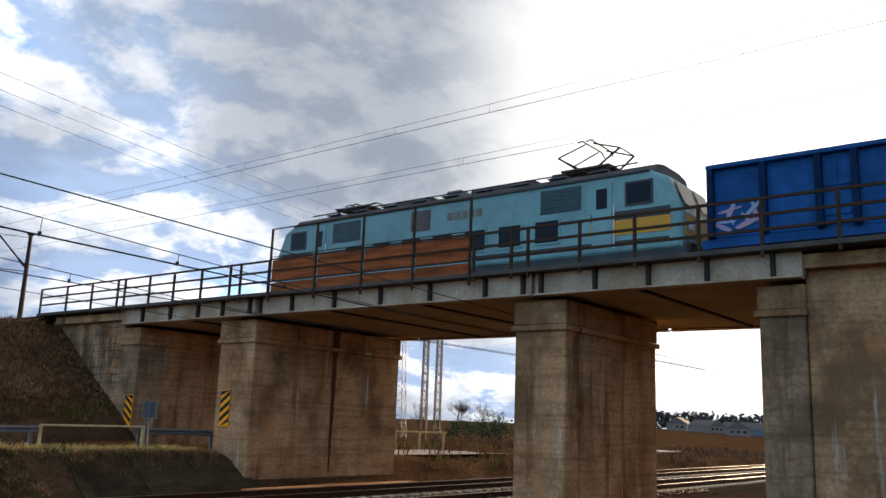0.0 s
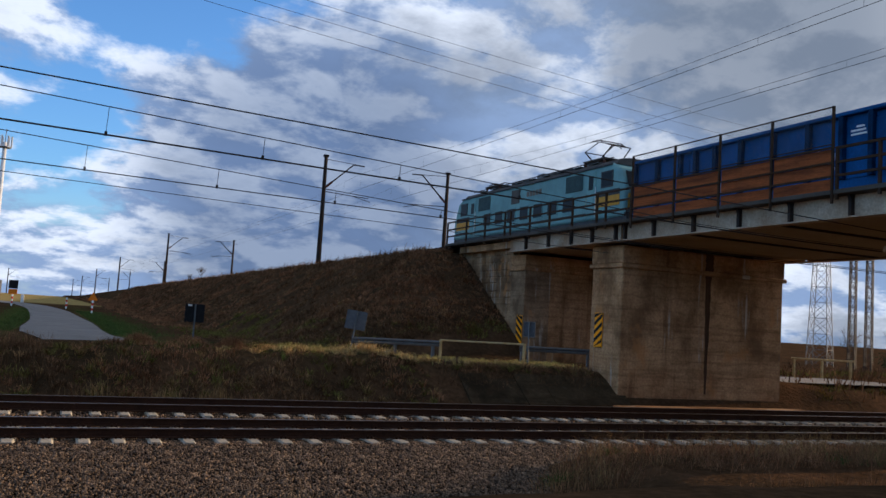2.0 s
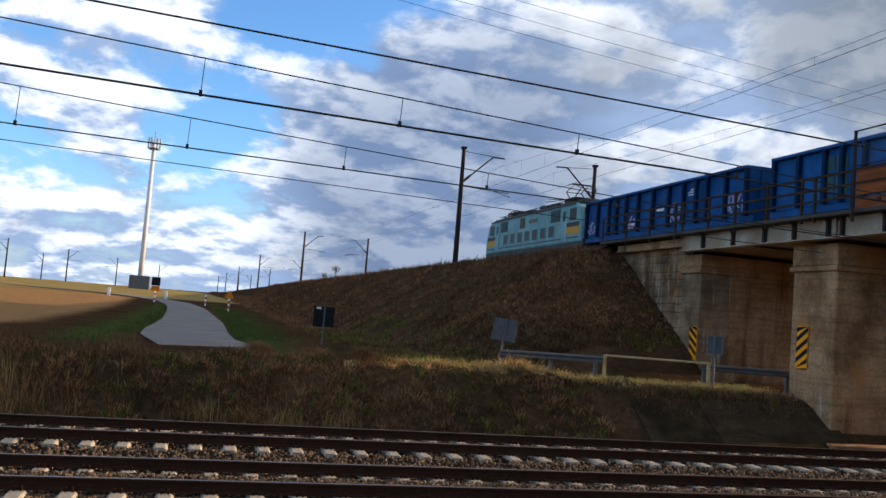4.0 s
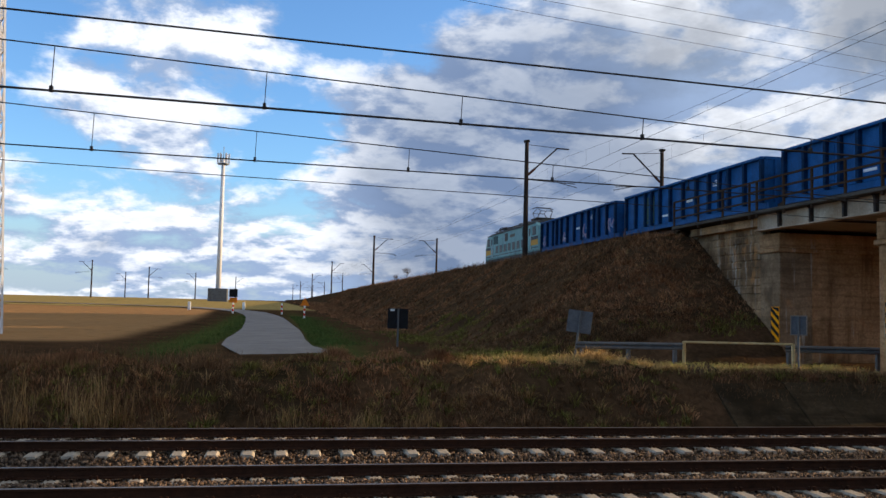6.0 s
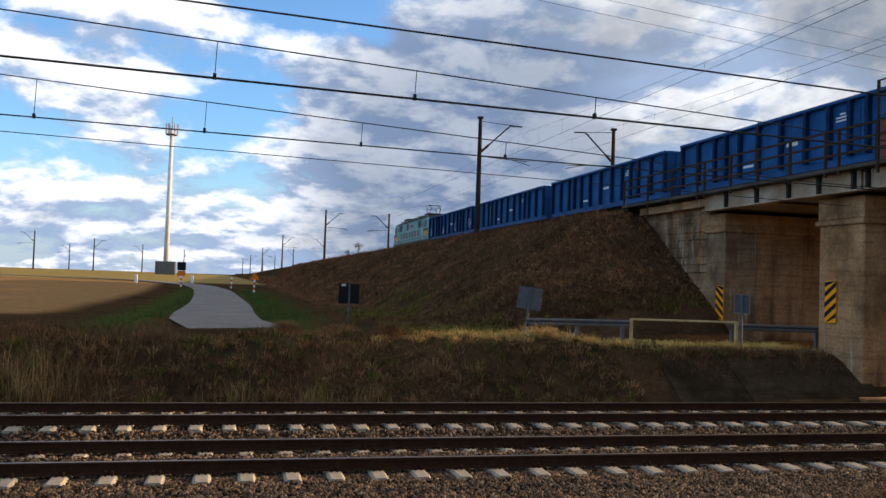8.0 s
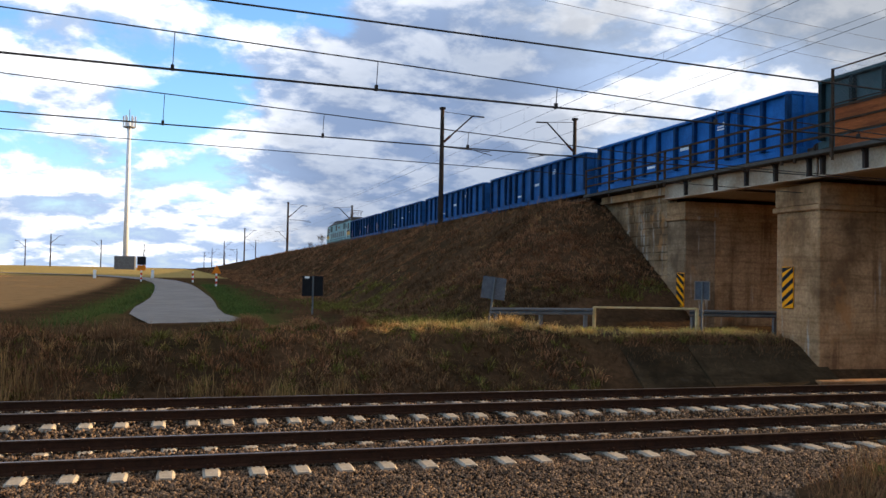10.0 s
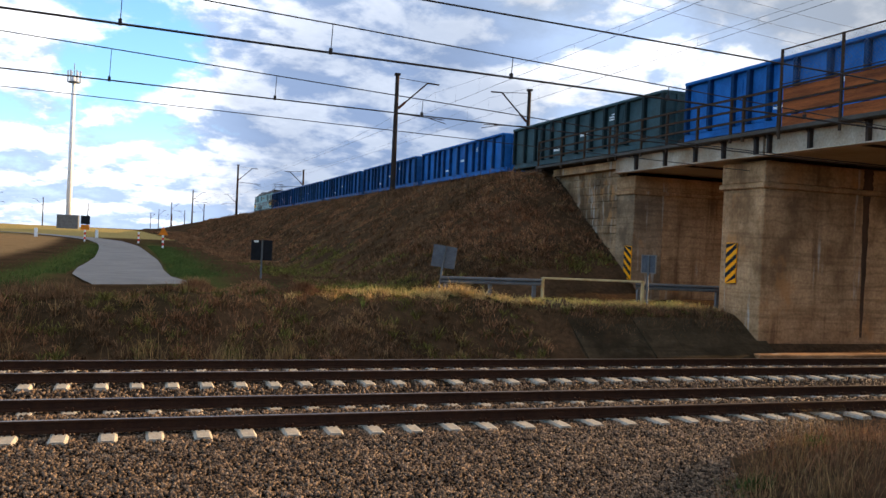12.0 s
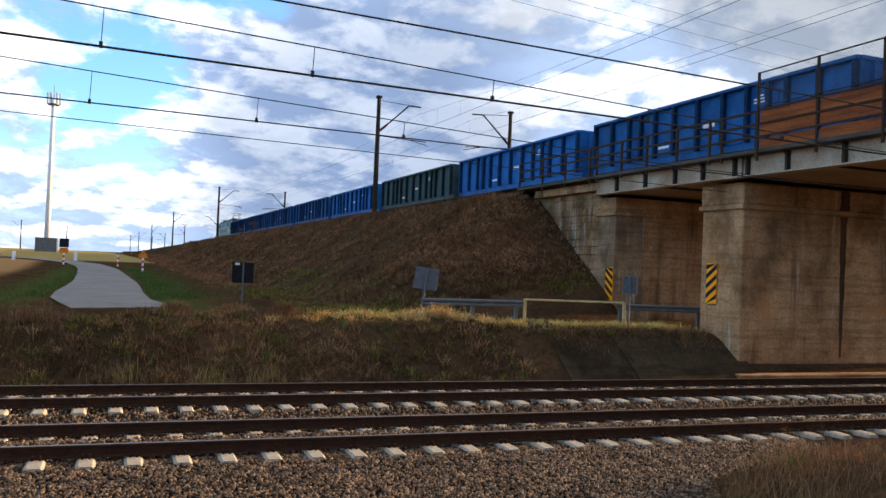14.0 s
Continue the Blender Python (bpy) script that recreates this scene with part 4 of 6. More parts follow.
def loco():
    """Six-axle electric locomotive running towards +y; rails at z = 0."""
    w = thing("locomotive", "mint-green electric locomotive with yellow bands and dark windows", "locomotive")
    hl, hw = 8.95, 1.48
    # body: side outline with raked cab fronts
    side = [(-hl, 1.05), (-hl - 0.05, 2.15), (-hl + 0.45, 3.30), (-hl + 1.1, 3.62), (hl - 1.1, 3.62), (hl - 0.45, 3.30), (hl + 0.05, 2.15), (hl, 1.05)]
    bm = prism(side, "x", -hw, hw)
    edges = [e for e in bm.edges if abs(e.verts[0].co.x - e.verts[1].co.x) < 0.01]
    bmesh.ops.bevel(bm, geom=edges, offset=0.16, segments=3, affect="EDGES", profile=0.5)
    part("body", bm, "loco", w, "mint-green painted body", smooth=False)
    part("roof", prism([(-1.32, 3.56), (-1.1, 3.82), (-0.6, 3.92), (0.6, 3.92), (1.1, 3.82), (1.32, 3.56)], "y", -hl + 0.9, hl - 0.9), "roof", w, "sooty grey roof")
    part("underframe", box(-1.38, 1.38, -hl + 0.1, hl - 0.1, 0.75, 1.12), "loco_grey", w)
    for s in (-1, 1):
        f = s * (hw + 0.012)

        def pane(name, y0, y1, z0, z1, mt, d=0.02, label="", parent=w):
            return part(name, box(f - d, f + d, y0, y1, z0, z1, bevel=0.006), mt, parent, label)
        pane("waist_line", -hl + 0.4, hl - 0.4, 1.36, 1.43, "loco_grey", 0.012, "thin dark line along the lower side")
        for e in (-1, 1):
            lo, hi = sorted((e * (hl - 0.35), e * (hl - 3.0)))
            pane("dark_band", lo, hi, 2.08, 2.36, "loco_grey", 0.016, "dark band above the yellow one")
            pane("yellow_band", lo, hi, 1.60, 2.08, "loco_yellow", 0.014, "faded yellow band below the cab")
            lo, hi = sorted((e * (hl - 0.95), e * (hl - 1.75)))
            c = pane("cab_window", lo, hi, 2.55, 3.2, "glass", 0.025)
            part("window_frame", box(f - 0.022, f + 0.022, lo - 0.06, hi + 0.06, 2.49, 3.26), "loco_grey", c)
            lo, hi = sorted((e * (hl - 2.25), e * (hl - 2.95)))
            d = pane("cab_door", lo, hi, 1.3, 3.35, "loco", 0.03)
            part("door_window", box(f - 0.04, f + 0.04, lo + 0.16, hi - 0.16, 2.5, 3.15), "glass", d)
            part("hand_rail", tube((f + s * 0.06, lo - 0.08, 1.2), (f + s * 0.06, lo - 0.08, 2.6), 0.02, n=6), "white_steel", d)
            lo, hi = sorted((e * 5.6, e * 4.1))
            v = pane("vent", lo, hi, 2.58, 3.38, "loco_vent", 0.02, "dark green louvred vent")
            for k in range(6):
                part("louvre", box(f - 0.035, f + 0.035, lo + 0.05, hi - 0.05, 2.64 + k * 0.12, 2.68 + k * 0.12), "loco_vent", v)
        for k in range(7):
            y = -4.35 + k * 1.45
            c = pane("side_window", y - 0.44, y + 0.44, 1.62, 2.34, "glass", 0.03)
            part("window_frame", box(f - 0.026, f + 0.026, y - 0.50, y + 0.50, 1.56, 2.40), "loco", c)
        v = pane("vent", 0.6, 1.5, 2.6, 3.36, "roof", 0.02, "dark brown grille")
        bars = bmesh.new()
        for k in range(5):
            bm_box(bars, f - 0.018, f + 0.018, -1.7 + 0.32 * k, -1.48 + 0.32 * k, 2.85, 3.12)
        part("number_bars", bars, "plaster", w, "pale lettering")
        part("gutter", box(f - 0.05, f + 0.05, -hl + 1.0, hl - 1.0, 3.50, 3.56), "loco_grey", w)
    for e in (-1, 1):
        # raked windscreens, lamps and buffers
        for x in (-0.7, 0.7):
            b = bmesh.new()
            y0, y1 = e * (hl - 0.02), e * (hl - 0.36)
            q = [(x - 0.55, y0 + e * 0.035, 2.42), (x + 0.55, y0 + e * 0.035, 2.42), (x + 0.5, y1 + e * 0.04, 3.18), (x - 0.5, y1 + e * 0.04, 3.18)]
            vs = [b.verts.new(p) for p in q] + [b.verts.new((p[0], p[1] - e * 0.03, p[2])) for p in q]
            for fc in ((0, 1, 2, 3), (7, 6, 5, 4), (0, 4, 5, 1), (1, 5, 6, 2), (2, 6, 7, 3), (3, 7, 4, 0)):
                b.faces.new([vs[i] for i in fc])
            part("windscreen", b, "glass", w)
            part("headlamp", tube((x * 1.35, e * (hl + 0.0), 1.75), (x * 1.35, e * (hl + 0.12), 1.75), 0.15, n=14), "white_steel", w)
        part("front_band", box(-1.3, 1.3, min(e * (hl - 0.1), e * (hl + 0.05)), max(e * (hl - 0.1), e * (hl + 0.05)), 1.45, 2.1), "loco_yellow", w, "yellow warning band")
        part("buffer_beam", box(-1.4, 1.4, e * hl - 0.1, e * hl + 0.1, 0.75, 1.25), "loco_grey", w)
        buffers(w, e * (hl + 0.05), e)
        for k in (-1, 1):
            bogie(w, e * 5.2 + k * 0.9, 1.8, 0.62) if k == 1 else bogie(w, e * 5.2 - 0.9, 1.8, 0.62)
    pantograph(w, hl - 3.6, False)
    pantograph(w, -hl + 3.6, True)
    part("roof_box", box(-0.7, 0.7, 1.2, 3.1, 3.9, 4.12, bevel=0.04), "roof", w)
    part("roof_box", box(-0.7, 0.7, -3.4, -0.6, 3.9, 4.10, bevel=0.04), "roof", w)
    part("roof_box", box(-0.35, 0.35, 0.1, 0.8, 3.9, 4.34, bevel=0.04), "galv", w, "pale roof housing")
    part("roof_box", box(-0.35, 0.35, -4.3, -3.8, 3.9, 4.30, bevel=0.04), "galv", w)
    b = bmesh.new()
    for x in (-1.0, 1.0):
        bm_tube(b, (x, -hl + 1.6, 4.0), (x, hl - 1.6, 4.0), 0.025, n=6)
    part("roof_line", b, "dark_steel", w)
    for y in np.linspace(-6, 6, 9):
        part("roof_walk", box(-1.18, -0.85, y - 0.35, y + 0.35, 3.86, 3.9), "galv", w)
    return w


# front of the first wagon along the line, second by second
TRAIN = [(0.0, 5.95), (0.5, 10.6), (1.0, 15.3), (1.5, 20.3), (2.0, 25.6), (2.5, 30.9), (3.0, 36.1), (3.5, 41.4), (4.0, 46.8),
         (5.0, 57.8), (6.0, 68.8), (6.5, 74.2), (7.0, 79.7), (7.5, 85.1), (8.0, 90.6), (9.0, 101.7), (10.0, 112.9),
         (10.5, 118.5), (11.0, 124.1), (11.5, 129.8), (12.0, 135.4), (12.5, 141.1), (13.0, 146.9), (13.5, 152.8), (14.0, 158.7)]


def on_line(y):
    slope = (bend(y + 0.5) - bend(y - 0.5))
    tilt = grade(y + 0.5) - grade(y - 0.5)
    return pose(FAR_UP + bend(y), y, UP_RAIL + grade(y), math.degrees(math.atan(tilt)), 0, -math.degrees(math.atan(slope)))


ENGINE = loco()
BLUE, BRIGHT, GREEN, DEEP = (0.020, 0.108, 0.29, 1), (0.020, 0.145, 0.42, 1), (0.052, 0.092, 0.095, 1), (0.016, 0.088, 0.25, 1)
PAINT = [DEEP, BLUE, BLUE, BLUE, BRIGHT, GREEN, BRIGHT, BLUE, BRIGHT, BLUE, DEEP]
WAGONS = []
_first = wagon()
for i, c in enumerate(PAINT):
    w = _first if i == 0 else copy_thing(_first, pose(0, 0, 0))
    if c == GREEN:
        w["label"] = "faded grey-green steel open goods wagon with ribbed sides"
    elif c == BRIGHT:
        w["label"] = "bright blue steel open goods wagon with ribbed sides"
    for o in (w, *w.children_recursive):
        # ribs at 0.3 of the paint: their shaded sides put into the colour
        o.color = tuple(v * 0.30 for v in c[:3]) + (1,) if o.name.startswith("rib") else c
    WAGONS.append(w)


def spray(wg, y, z, w, h, seed):
    """A sprayed patch: crossing strokes of uneven length on the side."""
    r = random.Random(seed)
    for k in range(9):
        cy, cz = y + r.uniform(-0.5, 0.5) * w, z + r.uniform(-0.35, 0.35) * h
        ln, wd, a = r.uniform(0.25, 0.5) * h, r.uniform(0.025, 0.06), r.uniform(0, 3.14)
        c, q = math.cos(a), math.sin(a)
        pts = [(cy + c * u - q * v, cz + q * u + c * v) for u, v in ((-ln, -wd), (-ln * 0.2, -wd * 1.5), (ln, -wd * 0.6), (ln * 0.9, wd), (0, wd * 1.3), (-ln * 0.8, wd * 0.7))]
        part("sprayed_stroke", bm_prism(bmesh.new(), pts, "x", -1.4905 - 0.002 * k, -1.471), "graffiti" if k % 3 else "marker_pale", wg, "pale pink and white sprayed stroke")


for yy, zz, w, h in ((7.0, 1.75, 1.1, 0.8), (2.2, 1.65, 0.9, 0.6), (-2.2, 1.75, 1.3, 0.85), (-6.9, 1.8, 1.3, 0.9)):
    spray(WAGONS[0], yy, zz, w, h, int(yy * 10))
for yy in (4.1, 4.75):
    part("door_leaf", box(-1.51, -1.485, yy - 0.30, yy + 0.30, 1.3, 2.95, bevel=0.01), "wagon_door", WAGONS[1], "repainted green door leaf")


def motions():
    walk(ENGINE, [(t, on_line(s + 0.8 + 8.95)) for t, s in TRAIN])
    for k, wg in enumerate(WAGONS):
        walk(wg, [(t, on_line(s - PITCH * k - 7.95)) for t, s in TRAIN])


# ---- road ----
def road():
    mids = [(60, 25.0), (30, 25.0), (22, 25.0), (17, 25.05), (12, 25.2), (8, 25.5), (5, 25.9), (2.6, 26.7), (0.8, 28.0), (-0.3, 30), (-0.8, 33), (-1.0, 38), (-1.0, 44), (-1.1, 52), (-1.4, 60), (-1.8, 70), (-2.3, 80), (-3.0, 90), (-4.4, 100), (-7.5, 110), (-13, 118), (-22, 124), (-40, 129), (-70, 132)]
    bm = bmesh.new()
    rings = []
    pts = [Vector((a, b, 0)) for a, b in mids]
    for i, p in enumerate(pts):
        d = (pts[min(i + 1, len(pts) - 1)] - pts[max(i - 1, 0)]).normalized()
        s = Vector((-d.y, d.x, 0))
        ring = []
        hw = 2.2 if p.y < 30 else 1.7
        for k in (-1, -0.5, 0, 0.5, 1):
            q = p + s * k * hw
            z = max(float(ground_z(q.x, q.y)), float(ground_z(p.x, p.y))) if p.y > 28.5 else 0.62
            ring.append(bm.verts.new((q.x, q.y, z + 0.07 + 0.03 * (1 - abs(k)))))
        rings.append(ring)
    for a, b in zip(rings, rings[1:]):
        for i in range(4):
            bm.faces.new((a[i], a[i + 1], b[i + 1], b[i]))
    tagged(part("road", bm, "asphalt", smooth=True), "narrow worn grey asphalt lane", "road", kind="structure")


road()


# ---- barriers and signs by the road ----
def guardrail():
    def beam(p, q, name="beam"):
        p, q = Vector(p), Vector(q)
        d = (q - p).normalized()
        s = Vector((-d.y, d.x, 0))
        bm = bmesh.new()
        prof = [(0.0, 0.0), (-0.05, 0.03), (-0.05, 0.07), (0.0, 0.105), (-0.05, 0.14), (-0.05, 0.185), (0.0, 0.215)]
        rings = [[bm.verts.new(c + s * u + Vector((0, 0, v))) for u, v in prof] for c in (p, q)]
        back = [[bm.verts.new(c + s * (u + 0.012) + Vector((0, 0, v))) for u, v in prof] for c in (p, q)]
        n = len(prof)
        for i in range(n - 1):
            bm.faces.new((rings[0][i], rings[0][i + 1], rings[1][i + 1], rings[1][i]))
            bm.faces.new((back[0][i], back[1][i], back[1][i + 1], back[0][i + 1]))
        for i in (0, n - 1):
            bm.faces.new((rings[0][i], rings[1][i], back[1][i], back[0][i]))
        return bm
    g = thing("guard_rail", "grey galvanised guard rail along the road verge", "guard rail", "guard rails")
    a, b = (8.6, 24.7, 1.39), (11.75, 24.1, 1.42)
    part("beam", beam(a, b), "galv", g)
    for t in (0.06, 0.5, 0.94):
        p = Vector(a).lerp(Vector(b), t)
        part("post", box(p.x - 0.05, p.x + 0.05, p.y + 0.02, p.y + 0.12, 0.5, p.z + 0.2), "galv", g)
    g = thing("guard_rail", "grey galvanised guard rail ending at the bridge pier", "guard rail", "guard rails")
    a, b = (14.7, 23.35, 1.43), (17.6, 22.78, 1.43)
    part("beam", beam(a, b), "galv", g)
    for t in (0.05, 0.95):
        p = Vector(a).lerp(Vector(b), t)
        part("post", box(p.x - 0.05, p.x + 0.05, p.y + 0.02, p.y + 0.12, 0.4, p.z + 0.2), "galv", g)
    y = thing("hand_barrier", "faded yellow tubular steel barrier between guard rails", "barrier")
    a, b = Vector((11.86, 24.2, 1.66)), Vector((14.52, 22.65, 1.70))
    part("top_bar", tube(a, b, 0.034, n=10), "ochre", y)
    for p in (a, b):
        part("post", box(p.x - 0.042, p.x + 0.042, p.y - 0.042, p.y + 0.042, 0.5, p.z + 0.02, bevel=0.008), "ochre", y)


guardrail()


def chevron(x, y, z0, label, lean):
    """Striped hazard board on a bridge wall, facing -x."""
    c = thing("hazard_board", label, "hazard board", "hazard boards")
    h, hw = 1.28, 0.25
    part("board", box(x - 0.03, x, y - hw, y + hw, z0, z0 + h, bevel=0.004), "sign_yellow", c)
    for k in range(-1, 5):
        b = bmesh.new()
        z = z0 + 0.02 + k * 0.31
        q = []
        for yy in (-hw, hw):
            up = 0.17 * (yy / hw) * lean
            q.append((yy, min(max(z + up, z0), z0 + h), min(max(z + up + 0.15, z0), z0 + h)))
        if max(q[0][2] - q[0][1], q[1][2] - q[1][1]) < 0.02:
            continue
        vs = [b.verts.new((x - 0.034, y + q[0][0], q[0][1])), b.verts.new((x - 0.034, y + q[1][0], q[1][1])), b.verts.new((x - 0.034, y + q[1][0], q[1][2] + 0.001)), b.verts.new((x - 0.034, y + q[0][0], q[0][2] + 0.001))]
        vb = [b.verts.new(v.co + Vector((0.006, 0, 0))) for v in vs]
        b.faces.new(vs), b.faces.new(vb[::-1])
        for i in range(4):
            j = (i + 1) % 4
            b.faces.new((vs[i], vb[i], vb[j], vs[j]))
        part("stripe", b, "sign_black", c)


chevron(PX - 0.02, 21.95, 1.76, "yellow and black striped hazard board on the pier", -1)
chevron(PX - 0.02, 27.98, 1.55, "yellow and black striped hazard board on the abutment", 1)


def road_sign(x, y, z, w, h, turn, post_h, mt, label, double=False, lean=0):
    s = thing("road_sign", label, "road sign", "", m=pose(x, y, z, 0, lean, turn))
    part("post", tube((0, 0, -0.3), (0, 0, post_h), 0.035, n=10), "galv", s, "round steel post")
    for k, cx in enumerate((-w * 0.55, w * 0.55) if double else (0,)):
        pw = w if not double else w * 0.98
        p = part("plate", box(cx - pw / 2, cx + pw / 2, 0.045, 0.07, post_h - h, post_h, bevel=0.006), mt, s)
        for zz in (0.25, 0.75):
            part("bracket", box(cx - pw * 0.3, cx + pw * 0.3, 0.071, 0.09, post_h - h * zz - 0.02, post_h - h * zz + 0.02), "galv", p)
    return s


# back of the double board at the foot of the embankment
s = road_sign(4.28, 33.8, 0.9, 0.41, 0.80, 8, 1.52, "sign_black", "black double sign board on a grey post by the lane", True)
part("sticker", box(-0.32, -0.14, 0.035, 0.044, 1.42, 1.5), "white", s)
s = road_sign(8.56, 24.75, 1.0, 0.74, 0.68, -14, 1.55, "sign_back", "grey back of a tilted road sign beside the guard rail", False, 7)
s = road_sign(14.6, 22.5, 0.8, 0.40, 0.52, -30, 1.72, "sign_back", "small grey box-shaped sign with a pale rim at the yellow barrier", False)
for x0, x1, z0, z1 in ((-0.22, -0.20, 1.19, 1.73), (0.20, 0.235, 1.19, 1.73), (-0.22, 0.235, 1.72, 1.75), (-0.22, 0.235, 1.17, 1.20)):
    part("rim", box(x0, x1, 0.0, 0.12, z0, z1), "plaster", s, "pale rim")


def marker(x, y, label, board):
    z = float(ground_z(x, y))
    s = thing("marker_post", label, "road marker", "lane markers", m=pose(x, y, z))
    for k in range(5):
        part("ring", tube((0, 0, -0.1 if k == 0 else 0.24 * k), (0, 0, 0.24 * (k + 1)), 0.09, n=10), "red" if k % 2 else "white", s)
    if board:
        part("board", prism([(-0.45, 1.2), (0.45, 1.2), (0, 2.0)], "y", -0.03, 0.03) if board == "tri" else box(-0.42, 0.42, -0.03, 0.03, 1.2, 1.75, bevel=0.01), "orange", s, "orange board")
    if board == "box":
        part("upper_board", box(-0.45, 0.45, -0.06, 0.0, 1.8, 2.7, bevel=0.01), "sign_black", s)


marker(1.35, 82, "red and white striped post with an orange warning triangle", "tri")
marker(-0.9, 96, "red and white striped lane marker post", "")
marker(-6.2, 96, "red and white post with orange and black boards", "box")
for x, y in ((-12.2, 108), (-6.0, 114)):
    s = thing("stone_marker", "low white painted marker post beside the lane", "marker", "white markers", m=pose(x, y, float(ground_z(x, y))))
    part("post", box(-0.18, 0.18, -0.12, 0.12, -0.2, 1.0, bevel=0.04), "white", s)


# ---- masts, poles and wires ----
def tower():
    x, y = -14.46, 176.74
    z = float(ground_z(x, y))
    t = thing("radio_mast", "tall pale tubular radio mast with antennas on top", "radio mast", m=pose(x, y, z))
    part("shaft", tube((0, 0, -0.5), (0, 0, 29.0), 0.55, 0.36, n=16), "white_steel", t, smooth=True)
    part("cabin", box(-1.9, 1.9, -1.5, 1.5, -0.3, 2.6, bevel=0.05), "galv", t, "grey equipment cabin")
    part("platform", tube((0, 0, 27.9), (0, 0, 28.1), 1.1, n=16), "galv", t)
    for k in range(6):
        a = k * math.pi / 3
        part("antenna", box(1.1 * math.cos(a) - 0.16, 1.1 * math.cos(a) + 0.16, 1.1 * math.sin(a) - 0.1, 1.1 * math.sin(a) + 0.1, 28.0, 30.2, bevel=0.03), "white_steel", t)
    part("spike", tube((0, 0, 29), (0, 0, 31.6), 0.07, n=6), "galv", t)


tower()


def line_pole(x, y, z, h, side, label="dark steel catenary pole with a raked arm", arm=3.0, rz=0):
    """A pole of the overhead line; its arm reaches towards side (+1 or -1 along x)."""
    p = thing("catenary_pole", label, "catenary pole", "catenary poles", m=pose(x, y, z, 0, 0, rz))
    bm = bmesh.new()
    bm_tube(bm, (0, 0, -0.6), (0, 0, h), 0.20, 0.13, n=8)
    part("mast", bm, "pole", p)
    part("cap", box(-0.17, 0.17, -0.17, 0.17, h - 0.05, h + 0.1), "pole", p)
    part("arm", tube((side * 0.1, 0, h - 2.3), (side * arm * 0.72, 0, h - 0.35), 0.055, n=6), "pole", p)
    part("arm_tip", tube((side * arm * 0.72, 0, h - 0.35), (side * arm * 1.0, 0, h - 0.38), 0.05, n=6), "pole", p)
    part("stay", tube((side * 0.1, 0, h - 0.2), (side * arm * 0.72, 0, h - 0.33), 0.02, n=5), "pole", p)
    part("insulator", tube((side * 0.15, 0, h - 2.25), (side * 0.6, 0, h - 1.82), 0.09, n=8), "insulator", p)
    part("registration_arm", tube((side * 0.1, 0, h - 2.6), (side * arm * 1.15, 0, h - 2.75), 0.03, n=5), "pole", p)
    part("steady_arm", tube((side * arm * 0.75, 0, h - 2.7), (side * arm * 1.2, 0, h - 3.0), 0.025, n=5), "pole", p)


line_pole(15.5, 55.2, 5.6, 8.25, 1)
line_pole(25.6, 55.8, 5.6, 8.3, -1)
for y in (134, 212, 290, 370, 450):
    cx = 20.8 + bend(y)
    z = 5.6 + grade(y)
    line_pole(cx - 5.2, y, z, 8.2, 1)
    line_pole(cx + 5.1, y + 1, z, 8.2, -1)
# poles of the lower line far off across the fields
for i, (x, y) in enumerate([(-45, 205), (-62, 190), (-80, 178), (-38, 240), (-30, 280), (-20, 320), (-55, 300), (-90, 260), (-110, 210)]):
    line_pole(x, y, float(ground_z(x, y)), 8.5, 1 if i % 2 else -1)


def wire(name, pts, r, label, parent=None):
    bm = bmesh.new()
    pts = [Vector(p) for p in pts]
    rings = []
    for i, p in enumerate(pts):
        d = (pts[min(i + 1, len(pts) - 1)] - pts[max(i - 1, 0)]).normalized()
        u = d.cross(Vector((0, 0, 1))).normalized()
        w = u.cross(d)
        rings.append([bm.verts.new(p + (u * math.cos(k * 1.2566) + w * math.sin(k * 1.2566)) * r) for k in range(5)])
    for a, b in zip(rings, rings[1:]):
        for k in range(5):
            bm.faces.new((a[k], a[(k + 1) % 5], b[(k + 1) % 5], b[k]))
    o = part(name, bm, "wire", parent)
    if parent is None:
        tagged(o, label, "overhead wire", "overhead wires")
    return o


